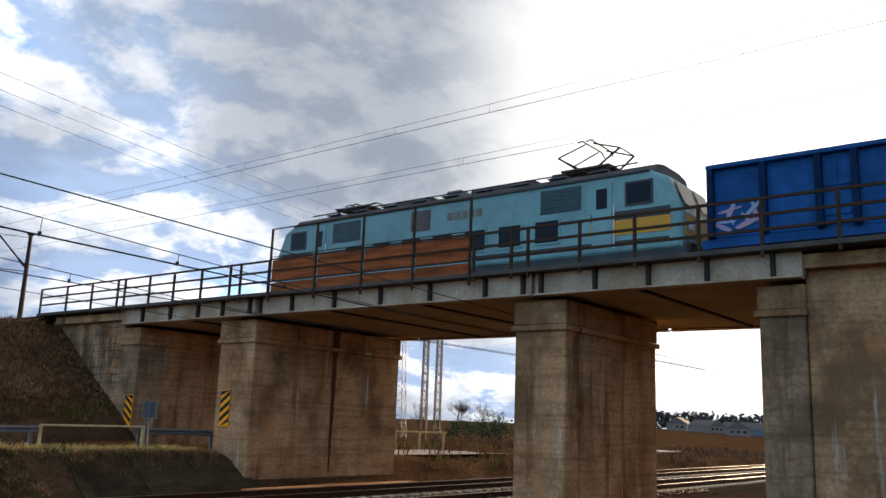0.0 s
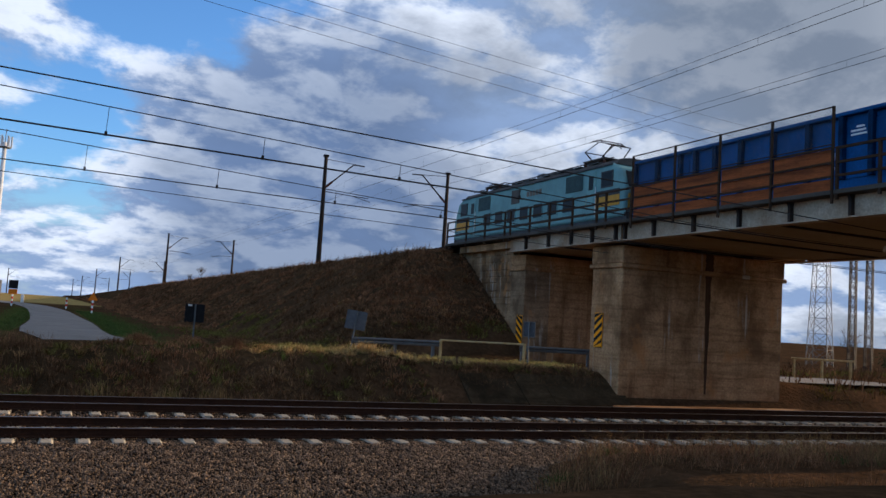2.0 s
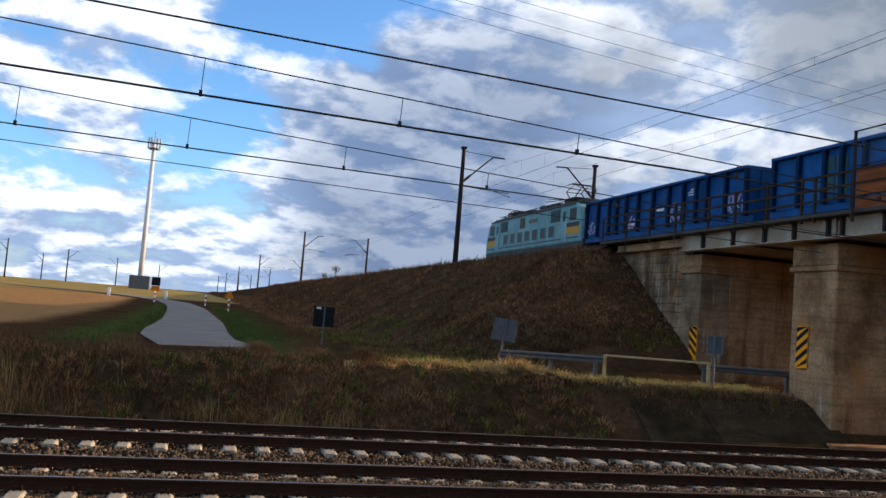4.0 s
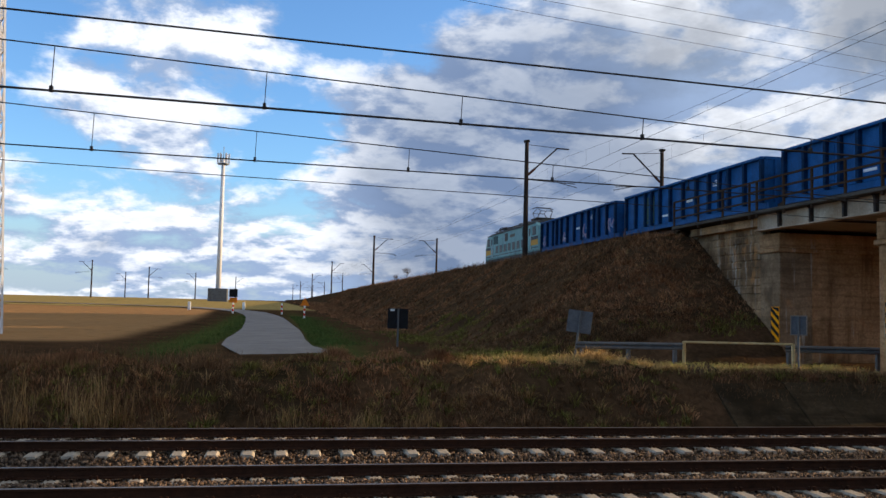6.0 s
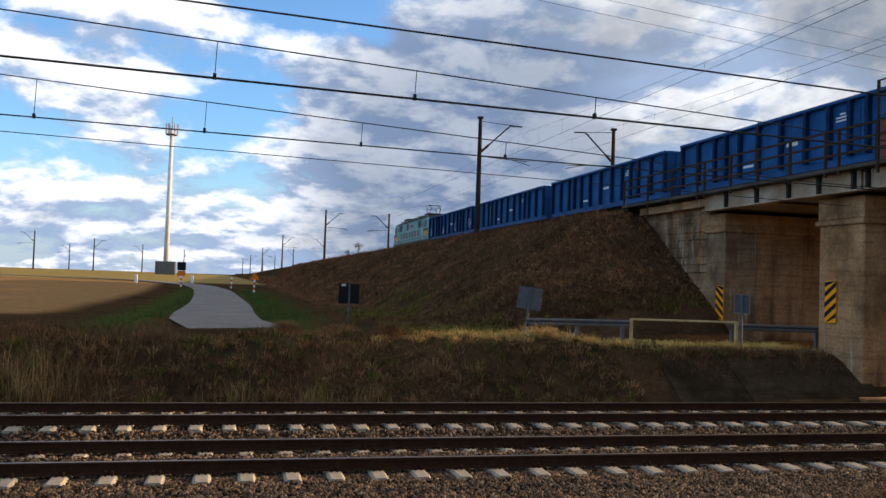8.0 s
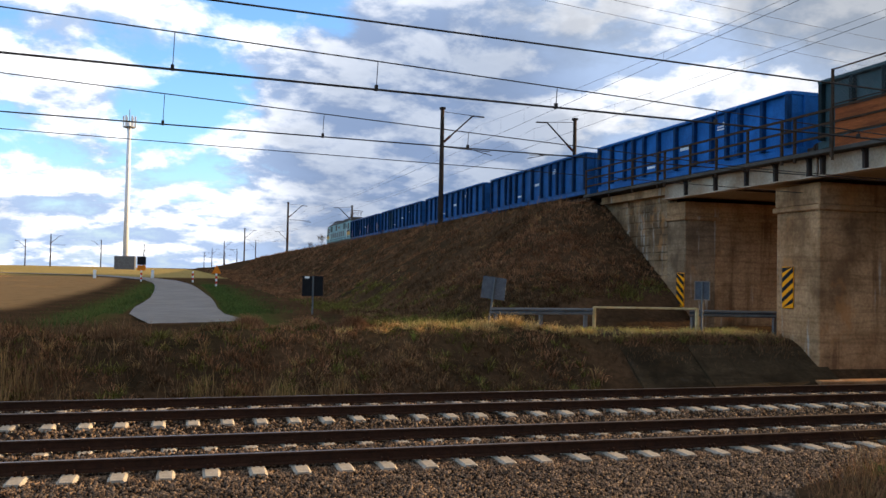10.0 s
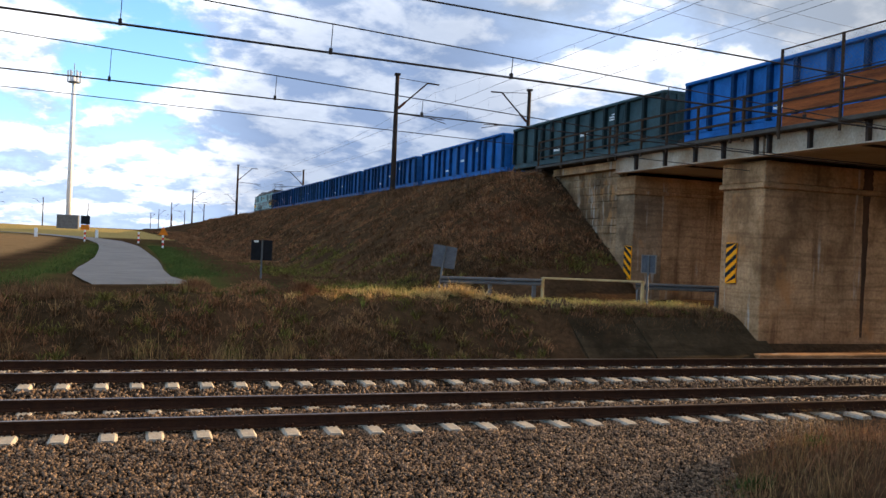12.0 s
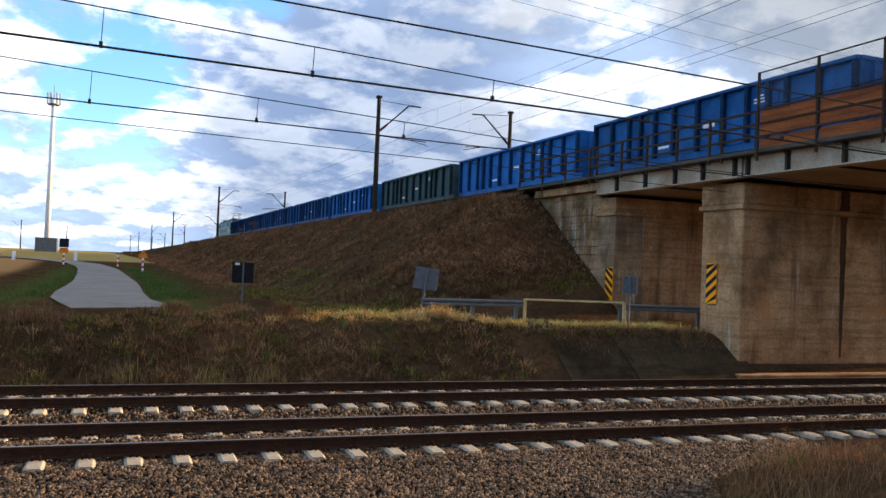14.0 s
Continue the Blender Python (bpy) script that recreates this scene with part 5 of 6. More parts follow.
def lower_wires():
    """Contact and messenger wires over the lower tracks, lowered to pass under the bridge."""
    def zline(x, z_at, slope):
        return EYE + z_at + slope * x
    for y, (c0, cs), (m0, ms), x_end in ((13.2, (2.96, -0.019), (3.51, -0.055), 16.0), (17.2, (2.775, -0.0157), (3.34, -0.057), 9.9)):
        t = thing("overhead_line", "contact wire hung from a messenger wire over a lower track", "overhead line", "lower overhead lines")
        xs = np.linspace(-26, 40, 34)
        wire("contact_wire", [(x, y, zline(x, c0, cs) if x < 17 else zline(17, c0, cs)) for x in xs], 0.014 if y > 15 else 0.019, "", t)
        if y < 15:
            wire("contact_wire", [(x, y + 0.05, zline(x, c0, cs) + 0.012 if x < 17 else zline(17, c0, cs)) for x in xs], 0.014, "", t)
        wire("messenger_wire", [(x, y, max(zline(x, m0, ms), zline(min(x, 17), c0, cs) + 0.05) + (0.0009 * (x + 4) ** 2 if x < -4 else 0)) for x in xs], 0.011, "", t)
        x = -25.3 + (0.0 if y < 15 else 2.8)
        while x < 15:
            za, zb = zline(x, c0, cs), max(zline(x, m0, ms), zline(x, c0, cs) + 0.05) + (0.0009 * (x + 4) ** 2 if x < -4 else 0)
            if zb - za > 0.12:
                part("dropper", tube((x, y, za), (x + 0.02, y, zb), 0.008, n=4), "wire", t)
                part("clamp", box(x - 0.025, x + 0.025, y - 0.03, y + 0.03, za - 0.02, za + 0.07), "wire", t)
            x += 3.1
    wire("feeder_wire", [(x, 11.0, EYE + 3.397 - 0.0314 * x) for x in (-30, -15, 0, 10, 20, 40)], 0.014, "bare feeder wire slung along the lower tracks")
    wire("feeder_wire", [(x, 20.4, EYE + 2.882 - 0.0225 * x) for x in (-30, -15, 0, 8, 16.5)], 0.010, "thin feeder wire slung along the lower tracks")


lower_wires()


def upper_wires():
    ys = list(np.linspace(-16, 56, 19)) + list(np.linspace(60, 134, 12)) + [150, 173, 200, 212, 250, 290]
    for x0 in (NEAR_UP, FAR_UP):
        t = thing("overhead_line", "contact and messenger wires over an upper track", "overhead line", "upper overhead lines")
        c, m = [], []
        for y in ys:
            x, z = x0 + bend(y), UP_RAIL + grade(y) + 5.44
            span = (y - 56) / 78 if y > 56 else (56 - y) / 74
            sag = 4 * (span % 1) * (1 - span % 1)
            c.append((x, y, z))
            m.append((x, y, z + 1.2 - 0.95 * sag))
        wire("contact_wire", c, 0.010, "", t)
        wire("messenger_wire", m, 0.007, "", t)
        for p, q in zip(c[::1], m[::1]):
            if p[1] < 134:
                part("dropper", tube(p, q, 0.004, n=4), "wire", t)


upper_wires()


def lattice_mast(x, y, h, base, top, label, arms=True, mt="galv", bays=9, thick=0.05):
    z = float(ground_z(x, y))
    t = thing("lattice_mast", label, "lattice mast", "lattice masts", m=pose(x, y, z, 0, 0, 25))
    def wd(k):
        return base + (top - base) * min(1.0, k * 1.5) if base > 1 else base + (top - base) * k
    corners = ((-1, -1), (1, -1), (1, 1), (-1, 1))
    for cx, cy in corners:
        bm = bmesh.new()
        rings = []
        for i in range(bays + 1):
            a, t2 = wd(i / bays) / 2, thick / 2
            rings.append([bm.verts.new((cx * a + u * t2, cy * a + v * t2, h * i / bays - (0.4 if i == 0 else 0))) for u, v in ((-1, -1), (1, -1), (1, 1), (-1, 1))])
        for p, q in zip(rings, rings[1:]):
            for i in range(4):
                bm.faces.new((p[i], p[(i + 1) % 4], q[(i + 1) % 4], q[i]))
        part("leg", bm, mt, t)
    for f in range(4):
        bm = bmesh.new()
        p, q = corners[f], corners[(f + 1) % 4]
        for i in range(bays):
            a, b = wd(i / bays) / 2, wd((i + 1) / bays) / 2
            z0, z1 = h * i / bays, h * (i + 1) / bays
            bm_bar(bm, (p[0] * a, p[1] * a, z0), (q[0] * b, q[1] * b, z1), thick * 0.6, thick * 0.6)
            bm_bar(bm, (q[0] * a, q[1] * a, z0), (p[0] * b, p[1] * b, z1), thick * 0.6, thick * 0.6)
            bm_bar(bm, (p[0] * b, p[1] * b, z1), (q[0] * b, q[1] * b, z1), thick * 0.6, thick * 0.6)
        tagged(part("bracing", bm, mt, t), kind="stuff")
    if arms:
        bm = bmesh.new()
        for zz, w in ((h * 0.72, 4.0), (h * 0.86, 3.0)):
            for s in (-1, 1):
                bm_bar(bm, (0, 0, zz + 0.5), (s * w, 0, zz), thick, thick)
                bm_bar(bm, (0, 0, zz), (s * w, 0, zz), thick, thick)
        part("crossarm", bm, mt, t)
    return t


# pale mast across the field, and those beyond the bridge
lattice_mast(-14.2, 41.5, 26, 2.3, 1.0, "pale lattice power mast in the field", mt="white_steel", bays=16, thick=0.09)
lattice_mast(81.7, 65.5, 13.5, 0.75, 0.6, "slim dark lattice mast beyond the bridge", False, "dark_steel", 12, 0.10)
lattice_mast(82.8, 64.2, 13.5, 0.75, 0.6, "slim dark lattice mast beyond the bridge", False, "dark_steel", 12, 0.10)
lattice_mast(87, 74.8, 28, 2.6, 1.2, "pale lattice power mast beyond the bridge", True, "galv", 14, 0.08)


def power_line():
    """Three bare conductors between the mast in the field and the one beyond the bridge."""
    for z0, z1, dy in ((21.6, 27.5, 0.0), (20.8, 25.7, 0.0), (20.0, 24.2, 0.0)):
        pts = [(-14.2 + 101.2 * k, 41.5 + 33.3 * k + dy, z0 + (z1 - z0) * k - 0.6 * 4 * k * (1 - k) + 0.55) for k in np.linspace(-0.6, 1.0, 25)]
        wire("power_line", pts, 0.014, "thin bare power line high above the fields")


power_line()


# ---- plants ----
def tufts(name, cx, cy, per, h, spread, w, mt, label):
    """Matted tufts: blades that spring from a middle and droop outwards."""
    k = len(cx)
    i = np.repeat(np.arange(k), per)
    a = rng.uniform(0, 2 * np.pi, len(i))
    r = np.abs(rng.normal(0, 1, len(i))) * spread[i] * 0.45
    x, y = cx[i] + np.cos(a) * r, cy[i] + np.sin(a) * r
    hh = h[i] * rng.uniform(0.5, 1.1, len(i))
    blades(name, x, y, hh, w[i] * rng.uniform(0.7, 1.3, len(i)), mt, label, 1.5, None, "grass", a + rng.normal(0, 0.5, len(i)))


def blades(name, x, y, h, w, mt, label, lean=0.5, z=None, category="grass", way=None):
    """Grass as thin bent blades standing on the ground."""
    n = len(x)
    z = ground_z(x, y) - 0.03 if z is None else z
    a = rng.uniform(0, 2 * np.pi, n)
    b = rng.uniform(0, 2 * np.pi, n) if way is None else way
    dx, dy = np.cos(a) * w / 2, np.sin(a) * w / 2
    k = h * lean * rng.uniform(0.2, 1.0, n)
    lx, ly = np.cos(b) * k, np.sin(b) * k
    V = np.empty((n, 5, 3))
    V[:, 0] = np.stack([x - dx, y - dy, z], 1)
    V[:, 1] = np.stack([x + dx, y + dy, z], 1)
    V[:, 2] = np.stack([x - dx * 0.7 + lx * 0.3, y - dy * 0.7 + ly * 0.3, z + h * 0.55], 1)
    V[:, 3] = np.stack([x + dx * 0.7 + lx * 0.3, y + dy * 0.7 + ly * 0.3, z + h * 0.55], 1)
    V[:, 4] = np.stack([x + lx, y + ly, z + h * np.sqrt(np.maximum(0.12, 1 - (k / h) ** 2 * 0.7))], 1)
    F = np.array([(0, 1, 3), (0, 3, 2), (2, 3, 4)])[None] + 5 * np.arange(n)[:, None, None]
    tagged(new(name, raw_mesh(name, V.reshape(-1, 3), F.reshape(-1, 3), mt)), label, category, kind="stuff")


def scatter(n, x0, x1, y0, y1, clump=0.0, k=60):
    """Places in a rectangle, partly gathered round k tufts."""
    x, y = rng.uniform(x0, x1, n), rng.uniform(y0, y1, n)
    if clump:
        cx, cy = rng.uniform(x0, x1, k), rng.uniform(y0, y1, k)
        i = rng.integers(0, k, n)
        m = rng.random(n) < clump
        s = rng.uniform(0.12, 0.4, k)[i]
        x = np.where(m, cx[i] + rng.normal(0, 1, n) * s, x)
        y = np.where(m, cy[i] + rng.normal(0, 1, n) * s * 0.7, y)
    return x, y


def plants():
    # far bank of the lower line
    cx, cy = scatter(2600, -26, 17, 19.9, 23.0)
    keep = ~((cx > 10.2) & (cy < 21.5)) & (cx < 17.0) & ~((cx > 5.5) & (cy > 22.3))
    cx, cy = cx[keep], cy[keep]
    v = hum(cx, cy, 1.1) + rng.normal(0, 0.3, len(cx))
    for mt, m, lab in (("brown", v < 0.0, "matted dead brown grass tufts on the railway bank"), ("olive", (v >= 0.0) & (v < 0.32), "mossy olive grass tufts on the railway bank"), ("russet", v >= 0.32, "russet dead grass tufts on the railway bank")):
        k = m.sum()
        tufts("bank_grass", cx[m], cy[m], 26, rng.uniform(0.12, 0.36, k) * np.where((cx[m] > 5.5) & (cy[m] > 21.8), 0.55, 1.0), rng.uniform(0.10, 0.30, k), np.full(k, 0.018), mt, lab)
    m = rng.random(len(cx)) < 0.20
    k = m.sum()
    tufts("bank_straw", cx[m], cy[m] + 0.1, 22, rng.uniform(0.15, 0.40, k), rng.uniform(0.1, 0.25, k), np.full(k, 0.014), "dry", "pale straw tufts on the railway bank")
    # tufts along the crest, the gold of the low sun put into their colour
    cx = np.concatenate([rng.uniform(3.5, 17.0, 210), rng.normal(8.7, 0.8, 46), rng.uniform(11.5, 16.5, 40)])
    cy = np.concatenate([rng.uniform(22.0, 23.4, 210), rng.uniform(22.7, 24.2, 46), rng.uniform(22.6, 23.6, 40)])
    ok = cx < 16.9
    cx, cy = cx[ok], cy[ok]
    hh = rng.uniform(0.16, 0.48, len(cx)) * (0.75 + 0.6 * np.exp(-((cx - 8.7) / 1.0) ** 2))
    tufts("crest_grass", cx, cy, 40, hh, rng.uniform(0.1, 0.3, len(cx)), np.full(len(cx), 0.015), "straw", "dry grass tufts along the crest of the bank with sun gold put into their colour")
    x, y = scatter(5200, 5.5, 16.9, 22.4, 23.3, 0.9, 75)
    blades("crest_lawn", x, y, rng.uniform(0.08, 0.34, len(x)), rng.uniform(0.012, 0.022, len(x)), "lime", "yellow-green grass on the verge with sunlight put into its colour", 0.6)
    x, y = scatter(9000, 2.0, 17.0, 22.2, 23.8, 0.3, 60)
    blades("crest_turf", x, y, rng.uniform(0.06, 0.16, len(x)), rng.uniform(0.010, 0.018, len(x)), "green", "short green turf on the verge", 0.6)
    x, y = scatter(2600, 10.6, 17.1, 20.9, 22.2, 0.8, 60)
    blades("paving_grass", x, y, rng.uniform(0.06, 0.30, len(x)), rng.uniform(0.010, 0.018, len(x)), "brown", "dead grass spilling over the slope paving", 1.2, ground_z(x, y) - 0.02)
    # russet hummocks on the bank by the lane
    for cx, cy, r in ((2.9, 23.4, 0.42), (1.2, 22.9, 0.3), (4.0, 22.6, 0.25), (-5.5, 22.8, 0.6)):
        k = 1500
        px, py = cx + rng.normal(0, r, k), cy + rng.normal(0, r * 0.6, k)
        dome = np.exp(-(((px - cx) / r) ** 2 + ((py - cy) / (r * 0.6)) ** 2) / 2.5)
        blades("grass_hummock", px, py, 0.12 + 0.42 * dome * rng.uniform(0.7, 1.1, k), rng.uniform(0.010, 0.02, k), "russet", "rounded russet hummock of dead grass by the lane", 0.7)
    # brush and reeds
    x, y = scatter(9000, -24, -1.5, 20.6, 23.4, 0.7, 120)
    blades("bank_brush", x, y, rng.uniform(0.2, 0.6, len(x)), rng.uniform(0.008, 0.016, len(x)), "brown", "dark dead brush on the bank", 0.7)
    x, y = scatter(480, -9.5, -2.6, 19.7, 20.9, 0.7, 14)
    h = rng.uniform(0.4, 1.15, len(x))
    blades("reeds", x, y, h, rng.uniform(0.012, 0.02, len(x)), "dry", "tall pale dry reeds beside the track", 0.5)
    x, y = scatter(380, -0.9, 6.0, 19.7, 20.5, 0.95, 6)
    blades("reeds", x, y, rng.uniform(0.25, 0.7, len(x)), rng.uniform(0.010, 0.018, len(x)), "dry", "dry tufts at the foot of the bank", 0.6)
    # embankment slope
    n = 6500
    yy = 28.6 + 150 * rng.random(n) ** 2.0
    xx = 15.6 + np_bend(yy) - 10.2 * rng.random(n)
    inside = (xx < 17.2)
    cone = rng.random(n) < 0.16
    xx = np.where(cone, rng.uniform(8, 17.15, n), xx)
    yy = np.where(cone, rng.uniform(28.3, 36, n), yy)
    hgt = ground_z(xx, yy)
    v = hum(xx, yy, 0.45) + 0.5 * hum(xx + 3, yy, 1.4) + rng.normal(0, 0.3, n)
    low = (hgt < 1.9 + 0.6 * v) & (yy < 50) & (v > -0.1)
    far = 1 + 0.018 * (yy - 28)
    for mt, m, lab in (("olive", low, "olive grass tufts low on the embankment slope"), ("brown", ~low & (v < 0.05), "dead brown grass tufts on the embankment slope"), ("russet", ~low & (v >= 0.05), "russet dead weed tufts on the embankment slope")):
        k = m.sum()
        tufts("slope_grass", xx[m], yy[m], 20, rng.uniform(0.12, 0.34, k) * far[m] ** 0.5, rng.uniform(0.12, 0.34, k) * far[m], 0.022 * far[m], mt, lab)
    m = rng.random(n) < 0.05
    k = m.sum()
    tufts("slope_straw", xx[m] + 0.2, yy[m] + 0.3, 12, rng.uniform(0.15, 0.35, k), rng.uniform(0.1, 0.25, k), 0.018 * far[m], "dry", "pale straw tufts among the slope grass")
    # weeds on the skyline of the embankment
    yy = rng.uniform(33, 150, 7000)
    xx = 15.5 + np_bend(yy) + rng.normal(-0.5, 0.5, len(yy))
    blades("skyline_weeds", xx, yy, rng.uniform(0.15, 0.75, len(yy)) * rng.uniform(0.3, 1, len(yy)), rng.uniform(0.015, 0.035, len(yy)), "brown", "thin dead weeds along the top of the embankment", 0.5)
    # green strip at the foot
    yy = 27.5 + 60 * rng.random(22000) ** 1.8
    side = rng.random(len(yy)) < 0.68
    rm = road_mid(yy)
    xx = np.where(side, rm + 1.8 + rng.gamma(1.8, 0.7, len(yy)), rm - 1.8 - rng.gamma(1.6, 0.5, len(yy)))
    ok = (yy > 34) | (xx > 4.2) | (xx < -3.5)
    xx, yy = xx[ok], yy[ok]
    blades("verge_grass", xx, yy, rng.uniform(0.05, 0.17, len(xx)), rng.uniform(0.012, 0.024, len(xx)) * (1 + 0.02 * (yy - 27)), "green", "short green grass beside the lane", 0.7)
    # near bank on the right
    x, y = scatter(9500, 7.0, 17.0, 8.0, 11.3, 0.75, 130)
    keep = (y < 9.4 + 0.55 * (x - 7.2)) & (y < 11.35) & (x > 6.9)
    x, y = x[keep], y[keep]
    blades("near_grass", x, y, rng.uniform(0.15, 0.62, len(x)) * rng.uniform(0.5, 1.1, len(x)), rng.uniform(0.003, 0.008, len(x)), "russet", "thin dry grass beside the ballast", 1.5)
    x, y = scatter(2600, 7.0, 17.0, 8.3, 11.2, 0.7, 50)
    keep = (y < 9.3 + 0.55 * (x - 7.2)) & (x > 6.9)
    x, y = x[keep], y[keep]
    blades("near_straw", x, y, rng.uniform(0.2, 0.85, len(x)), rng.uniform(0.003, 0.007, len(x)), "dry", "pale dry stalks beside the ballast", 1.0)
    # looser brush that thins out over the ballast and along the dirt path
    x = 5.6 + 13.0 * rng.random(9000) ** 0.75
    y = rng.uniform(5.2, 11.6, len(x))
    keep = (rng.random(len(x)) < sstep(5.4, 11.0, x)) & (np.abs(y - 7.0) > 0.9) & (y < 9.2 + 0.42 * (x - 5.6)) & ((x < 17.1) | (y > 9.9))
    x, y = x[keep], y[keep]
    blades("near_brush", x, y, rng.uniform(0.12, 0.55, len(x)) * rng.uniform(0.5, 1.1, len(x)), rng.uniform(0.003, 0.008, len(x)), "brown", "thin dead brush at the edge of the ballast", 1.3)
    a = np.array([7.5, 7.7, 7.95, 9.4])
    tufts("green_tuft", a, np.array([9.35, 9.5, 9.4, 9.9]), 160, np.full(4, 0.26), np.full(4, 0.22), np.full(4, 0.009), "green", "small green tufts at the edge of the ballast")
    x, y = scatter(9000, 14, 42, 8.2, 11.2, 0.5, 80)
    blades("path_grass", x, y, rng.uniform(0.06, 0.22, len(x)), rng.uniform(0.012, 0.024, len(x)), "green", "green tufts beside the dirt path", 0.7)
    x, y = scatter(9000, 17, 40, 2.5, 6.0, 0.6, 80)
    keep = (y < 5.6) & ((x < 17.2) | (y > 4.4))
    x, y = x[keep], y[keep]
    blades("path_weeds", x, y, rng.uniform(0.1, 0.35, len(x)), rng.uniform(0.010, 0.02, len(x)), "dry", "dry weeds by the abutment", 0.7)
    x, y = scatter(9000, 27, 58, 20.6, 31, 0.7, 160)
    keep = np.abs(y - 25.0) > 2.3
    x, y = x[keep], y[keep]
    blades("mound_grass", x, y, rng.uniform(0.08, 0.35, len(x)), rng.uniform(0.02, 0.035, len(x)), "olive", "olive grass on the low mound beyond the bridge", 0.9)
    x, y = scatter(16000, 26, 120, 19.8, 66, 0.6, 300)
    blades("far_weeds", x, y, rng.uniform(0.25, 0.8, len(x)), rng.uniform(0.03, 0.07, len(x)), "brown", "brown weeds on the ground beyond the bridge", 0.8)


plants()


def ballast_near(n, lo, hi, zf):
    def f(k):
        y = rng.uniform(lo, hi, k)
        return y, np.interp(y, *zf)
    return f


BED = ([8.2, 9.4, 10.6, 11.6, 11.95, 12.42, 12.62, 12.78, 13.62, 13.78, 13.98, 14.45, 15.2, 15.95, 16.42, 16.62, 16.78, 17.62, 17.78, 17.98, 18.45, 18.8, 19.7],
       [-0.81, -0.56, -0.39, -0.26, -0.225, -0.235, -0.235, -0.18, -0.18, -0.235, -0.235, -0.225, -0.25, -0.225, -0.235, -0.235, -0.18, -0.18, -0.235, -0.235, -0.225, -0.27, -0.54])
stones("ballast_stones", 75000, -7.5, 11.5, ballast_near(0, 8.5, 12.4, BED), "rounded grey-brown ballast stones beside the near track", 0.027)
stones("ballast_stones", 30000, -9, 16.0, ballast_near(0, 12.3, 15.3, BED), "grey-brown ballast stones between the rails", 0.030)
stones("ballast_stones", 22000, -11, 19.0, ballast_near(0, 15.2, 19.5, BED), "grey-brown ballast stones round the far track", 0.032)
stones("ballast_stones", 9000, 16, 36.0, ballast_near(0, 11.4, 19.5, BED), "grey-brown ballast stones under the bridge", 0.04)


def bare_tree(x, y, h, seed, label, twigs=500, name="tree"):
    r = random.Random(seed)
    z = float(ground_z(x, y))
    t = thing(name, label, name, m=pose(x, y, z))
    bm = bmesh.new()
    ends = []

    def grow(p, d, ln, rad, depth):
        q = p + d * ln
        bm_tube(bm, p, q, rad, rad * 0.65, n=5, caps=False)
        if depth == 0:
            ends.append((q, d))
            return
        for _ in range(3 if depth > 1 else 4):
            nd = (d + Vector((r.uniform(-0.95, 0.95), r.uniform(-0.95, 0.95), r.uniform(-0.25, 0.5)))).normalized()
            grow(p + d * ln * r.uniform(0.55, 1.0), nd, ln * r.uniform(0.55, 0.78), rad * 0.55, depth - 1)
    grow(Vector((0, 0, -0.3)), Vector((r.uniform(-0.06, 0.06), 0, 1)), h * 0.27, h * 0.014, 4)
    part("trunk", bm, "bark", t)
    tw = bmesh.new()
    for q, d in ends:
        for _ in range(max(1, twigs // len(ends))):
            e = q + (d + Vector((r.uniform(-1, 1), r.uniform(-1, 1), r.uniform(-0.3, 0.9)))).normalized() * h * r.uniform(0.08, 0.20)
            s = Vector((r.uniform(-1, 1), r.uniform(-1, 1), 0)).normalized() * h * 0.0014
            tw.faces.new([tw.verts.new(q - s), tw.verts.new(q + s), tw.verts.new(e)])
    tagged(part("crown", tw, "twig", t, "bare winter twigs"), kind="stuff")


bare_tree(108, 80, 10, 3, "bare winter tree with a wide crown beyond the bridge", 900)
bare_tree(113, 78, 8.5, 5, "bare winter tree beyond the bridge", 800)
bare_tree(120, 74, 7, 8, "low bare tree beyond the bridge", 700)
bare_tree(96, 78, 7, 9, "thin bare tree beside the masts", 600)
bare_tree(13.3, 98, 3.2, 11, "leafless bush on the embankment", 500, "bush")
bare_tree(12.6, 103, 2.6, 12, "leafless bush on the embankment", 400, "bush")


def clump_bush(x, y, h, w, seed, label, mt="leaf", n=700):
    r = np.random.default_rng(seed)
    z = float(ground_z(x, y))
    t = thing("bush", label, "bush", m=pose(x, y, z))
    part("stem", tube((0, 0, -0.3), (0, 0, h * 0.6), 0.12, 0.05, n=6), "bark", t)
    c = r.normal(0, 1, (14, 3)) * np.array([w * 0.35, w * 0.35, h * 0.2]) + np.array([0, 0, h * 0.5])
    p = c[r.integers(0, 14, n)] + r.normal(0, 1, (n, 3)) * np.array([w, w, h]) * 0.11
    p[:, 2] = np.clip(p[:, 2], 0.05, h)
    d = r.normal(0, 1, (n, 3, 3)) * 0.13
    V = (p[:, None] + d).reshape(-1, 3)
    tagged(part("crown", raw_mesh("crown", V, np.arange(3 * n).reshape(-1, 3), mt), mt, t), kind="stuff")


clump_bush(98, 68, 3.6, 5, 1, "dark evergreen bush beyond the bridge")
clump_bush(101, 68, 3.0, 5, 2, "dark evergreen bush beyond the bridge")
clump_bush(104, 69, 4.0, 3.5, 4, "yellow-green bush beyond the bridge", "green")
clump_bush(91.4, 66, 2.6, 5, 6, "dark low bush by the masts")


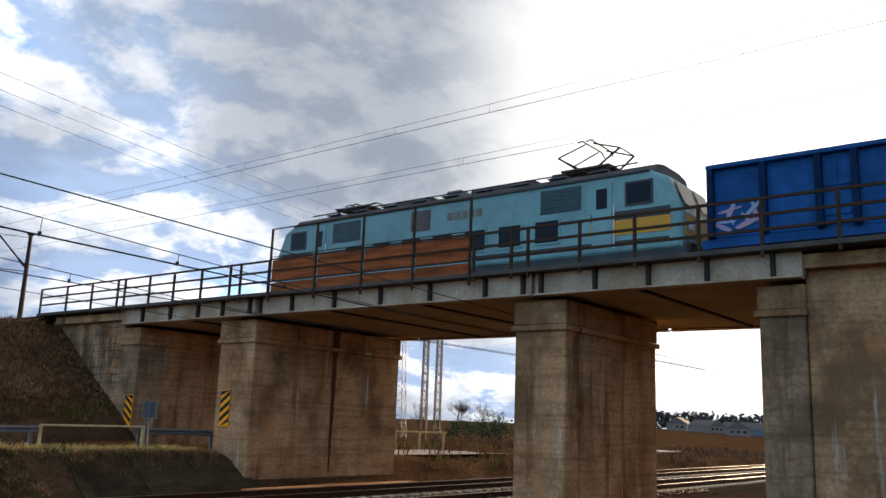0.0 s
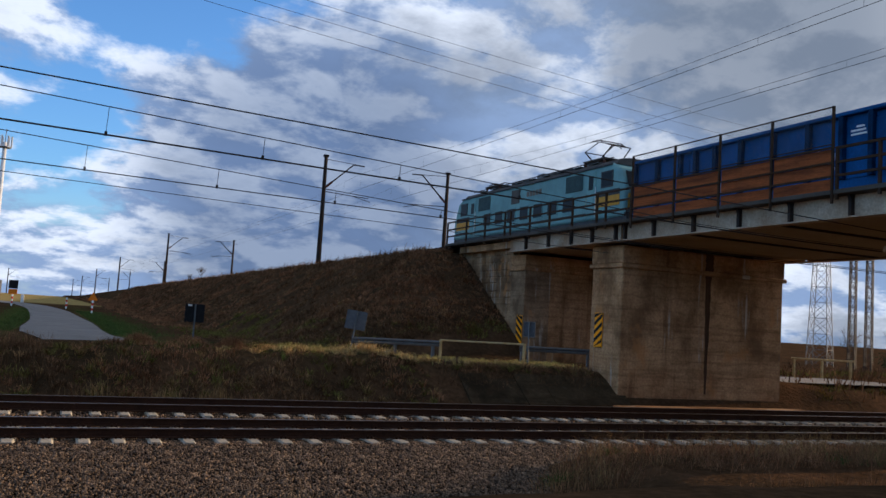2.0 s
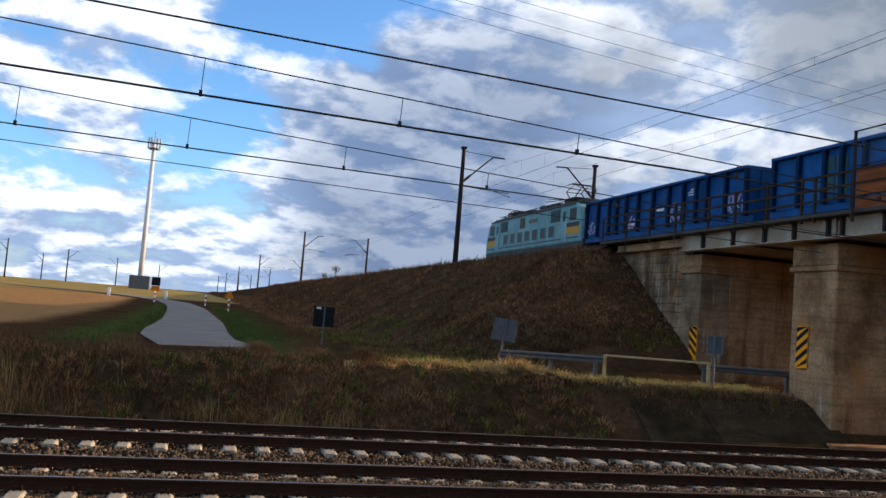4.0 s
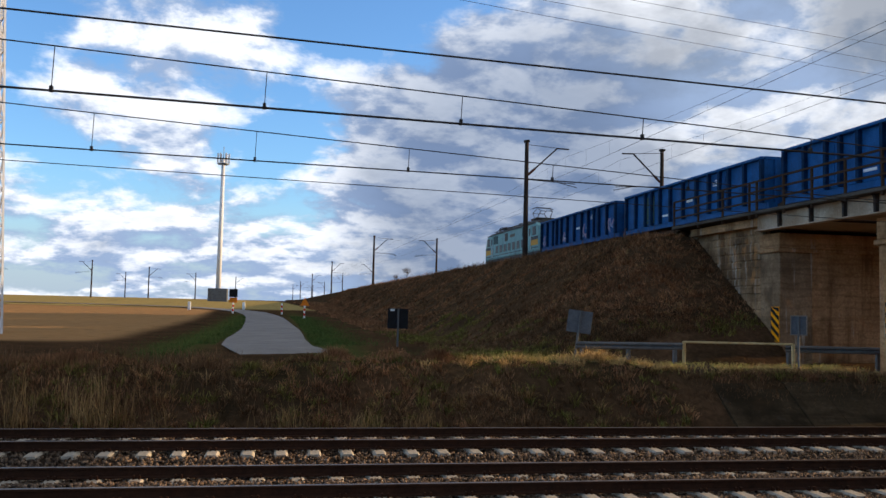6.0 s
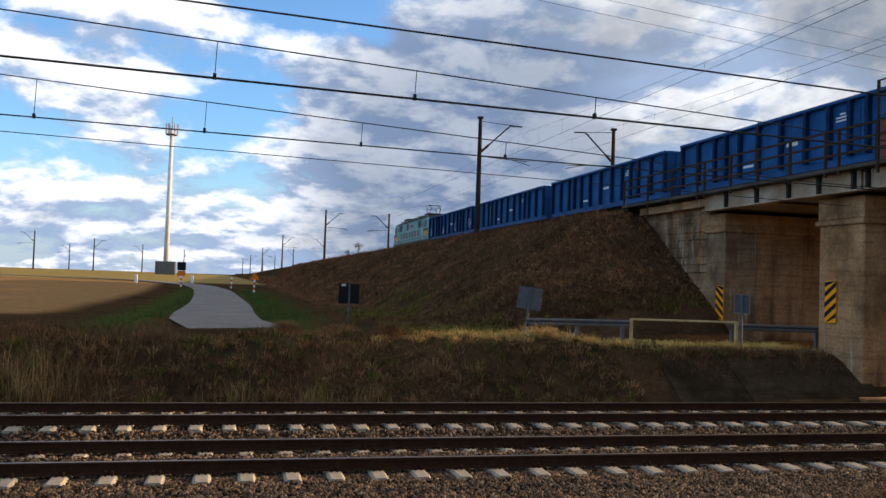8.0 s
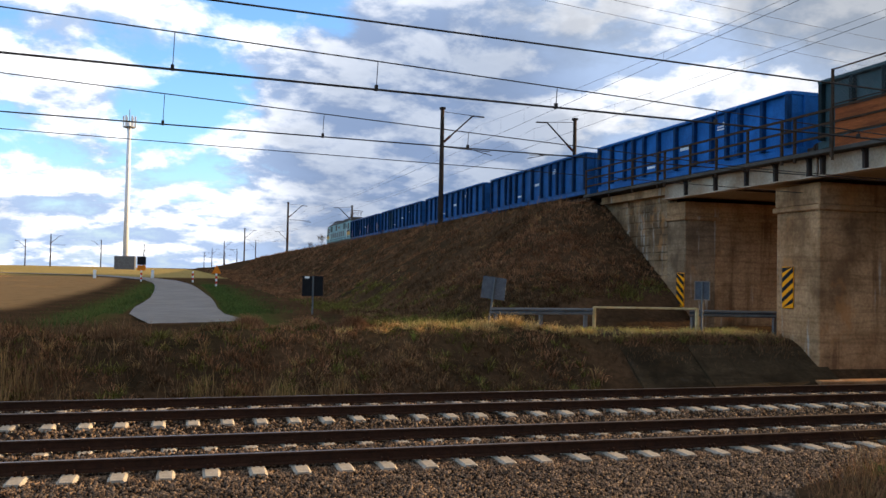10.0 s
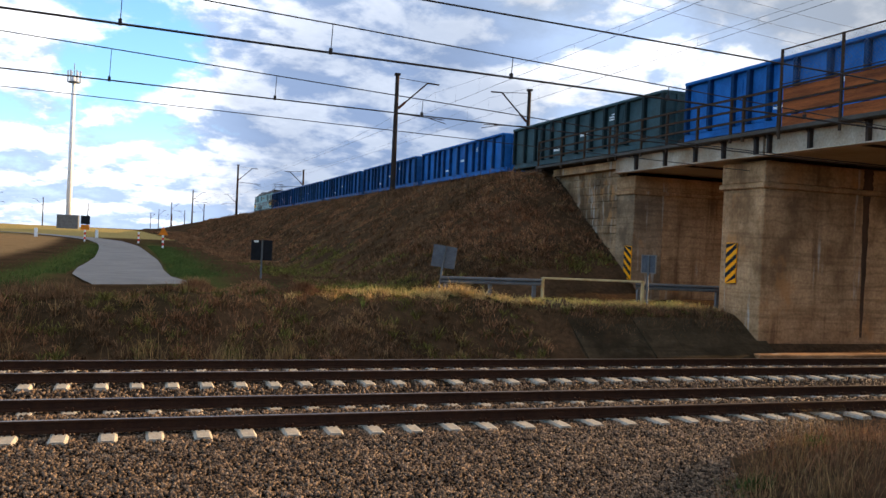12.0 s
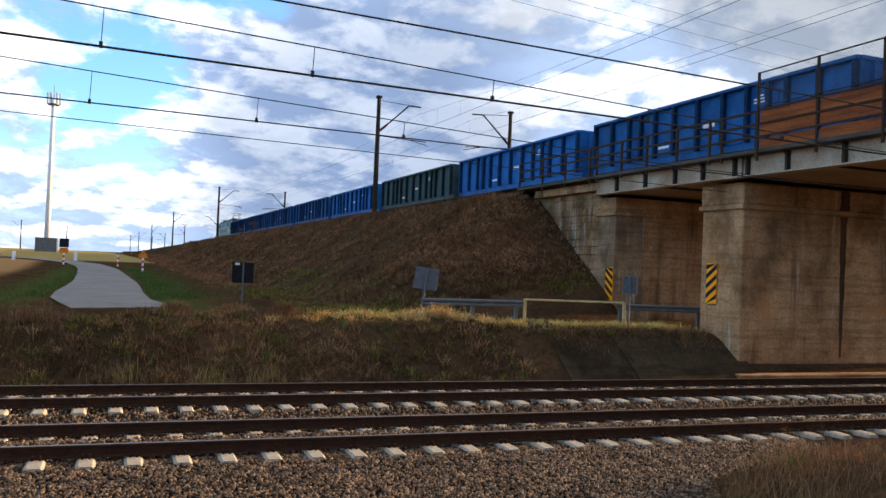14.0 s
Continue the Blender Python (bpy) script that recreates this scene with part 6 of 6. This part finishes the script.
def far_woods():
    """Woods on the horizon: uneven rows of small leafy bits."""
    P = []
    for (x0, y0, x1, y1, h, n) in ((380, 60, 520, 330, 9, 9000), (-420, 600, -280, 560, 6, 1500), (240, 330, 330, 420, 8, 3000)):
        t = rng.random(n)
        hh = h * (0.45 + 0.55 * np.abs(np.sin(t * 23 + np.sin(t * 57) * 1.5)))
        P.append(np.stack([x0 + (x1 - x0) * t + rng.normal(0, 3, n), y0 + (y1 - y0) * t + rng.normal(0, 3, n), 0.3 + hh * rng.random(n) ** 0.8], 1))
    P = np.concatenate(P)
    P[:, 2] += ground_z(P[:, 0], P[:, 1])
    V = (P[:, None] + rng.normal(0, 0.9, (len(P), 3, 3))).reshape(-1, 3)
    tagged(new("far_woods", raw_mesh("far_woods", V, np.arange(len(V)).reshape(-1, 3), "far")), "distant bare woods along the horizon", "woods", kind="stuff")


far_woods()


def far_house(x, y, w, d, h, turn, mt, label):
    z = float(ground_z(x, y))
    t = thing("house", label, "house", "far houses", m=pose(x, y, z, 0, 0, turn))
    part("wall", box(-w / 2, w / 2, -d / 2, d / 2, -0.5, h), mt, t)
    part("roof", prism([(-d / 2 - 0.4, h), (d / 2 + 0.4, h), (0, h + d * 0.32)], "x", -w / 2 - 0.3, w / 2 + 0.3), "roof_tile", t)
    for k in range(int(w // 4)):
        part("window", box(-w / 2 - 0.05 - 0.0, -w / 2 + 0.05, -d / 2 + 1.5 + k * 2.2, -d / 2 + 2.6 + k * 2.2, h * 0.4, h * 0.7) if 2.6 + k * 2.2 < d else box(-w / 2 + 1 + k * 3.5, -w / 2 + 2.2 + k * 3.5, -d / 2 - 0.05, -d / 2 + 0.05, h * 0.4, h * 0.7), "glass", t)


for i, (x, y, w, d, h, a, mt) in enumerate([(330, 112, 12, 9, 2.6, 20, "plaster"), (350, 132, 14, 8, 2.6, 60, "plaster"), (360, 118, 22, 9, 2.4, 75, "blue_sheet"), (340, 95, 18, 8, 2.4, 80, "blue_sheet"), (370, 152, 11, 9, 3.0, 10, "plaster")]):
    far_house(x, y, w, d, h, a, mt, "low pale house far across the fields" if mt == "plaster" else "long low blue-grey shed far across the fields")


# ---- small things ----
def slabs():
    """Dark sloping slope-paving at the foot of the bank by the pier."""
    p = thing("slope_paving", "dark mossy concrete slabs paving the bank beside the pier", "slope paving", kind="structure")
    me = None
    x = 11.3
    while x < 17.2:
        w = 1.04
        bm = bmesh.new()
        k = rng.uniform(-0.05, 0.02)
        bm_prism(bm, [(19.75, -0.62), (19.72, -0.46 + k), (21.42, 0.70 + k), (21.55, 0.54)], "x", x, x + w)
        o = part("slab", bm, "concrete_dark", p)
        x += w + 0.012


slabs()


def barrier_far():
    b = thing("hand_barrier", "faded yellow steel barrier beyond the bridge", "barrier")
    a, c = Vector((33.4, 28.2, 0)), Vector((35.3, 26.0, 0))
    part("top_bar", tube((a.x, a.y, 1.60), (c.x, c.y, 1.64), 0.05, n=8), "ochre", b)
    for k in (0.05, 0.5, 0.95):
        q = a.lerp(c, k)
        part("post", box(q.x - 0.05, q.x + 0.05, q.y - 0.05, q.y + 0.05, float(ground_z(q.x, q.y)) - 0.2, 1.6), "ochre", b)


barrier_far()


def rock(x, y, s, label, mt="sleeper"):
    z = float(ground_z(x, y))
    bm = bmesh.new()
    bmesh.ops.create_icosphere(bm, subdivisions=2, radius=s)
    r = random.Random(int(x * 100))
    for v in bm.verts:
        v.co *= r.uniform(0.78, 1.15)
        v.co.z *= 0.7
    o = part("rock", bm, mt)
    o.location = (x, y, z + s * 0.3)
    tagged(o, label, "rock")


rock(23.6, 7.9, 0.33, "pale broken concrete lump by the pier")
rock(24.3, 7.7, 0.22, "small grey broken concrete lump by the pier")


def drain():
    d = thing("drain_cover", "broken concrete frame lying on the bank", "concrete frame")
    part("frame", prism([(22.1, 0.86), (22.12, 0.98), (22.75, 1.10), (22.75, 0.98)], "x", 11.1, 11.9), "concrete_dark", d)


drain()


motions()
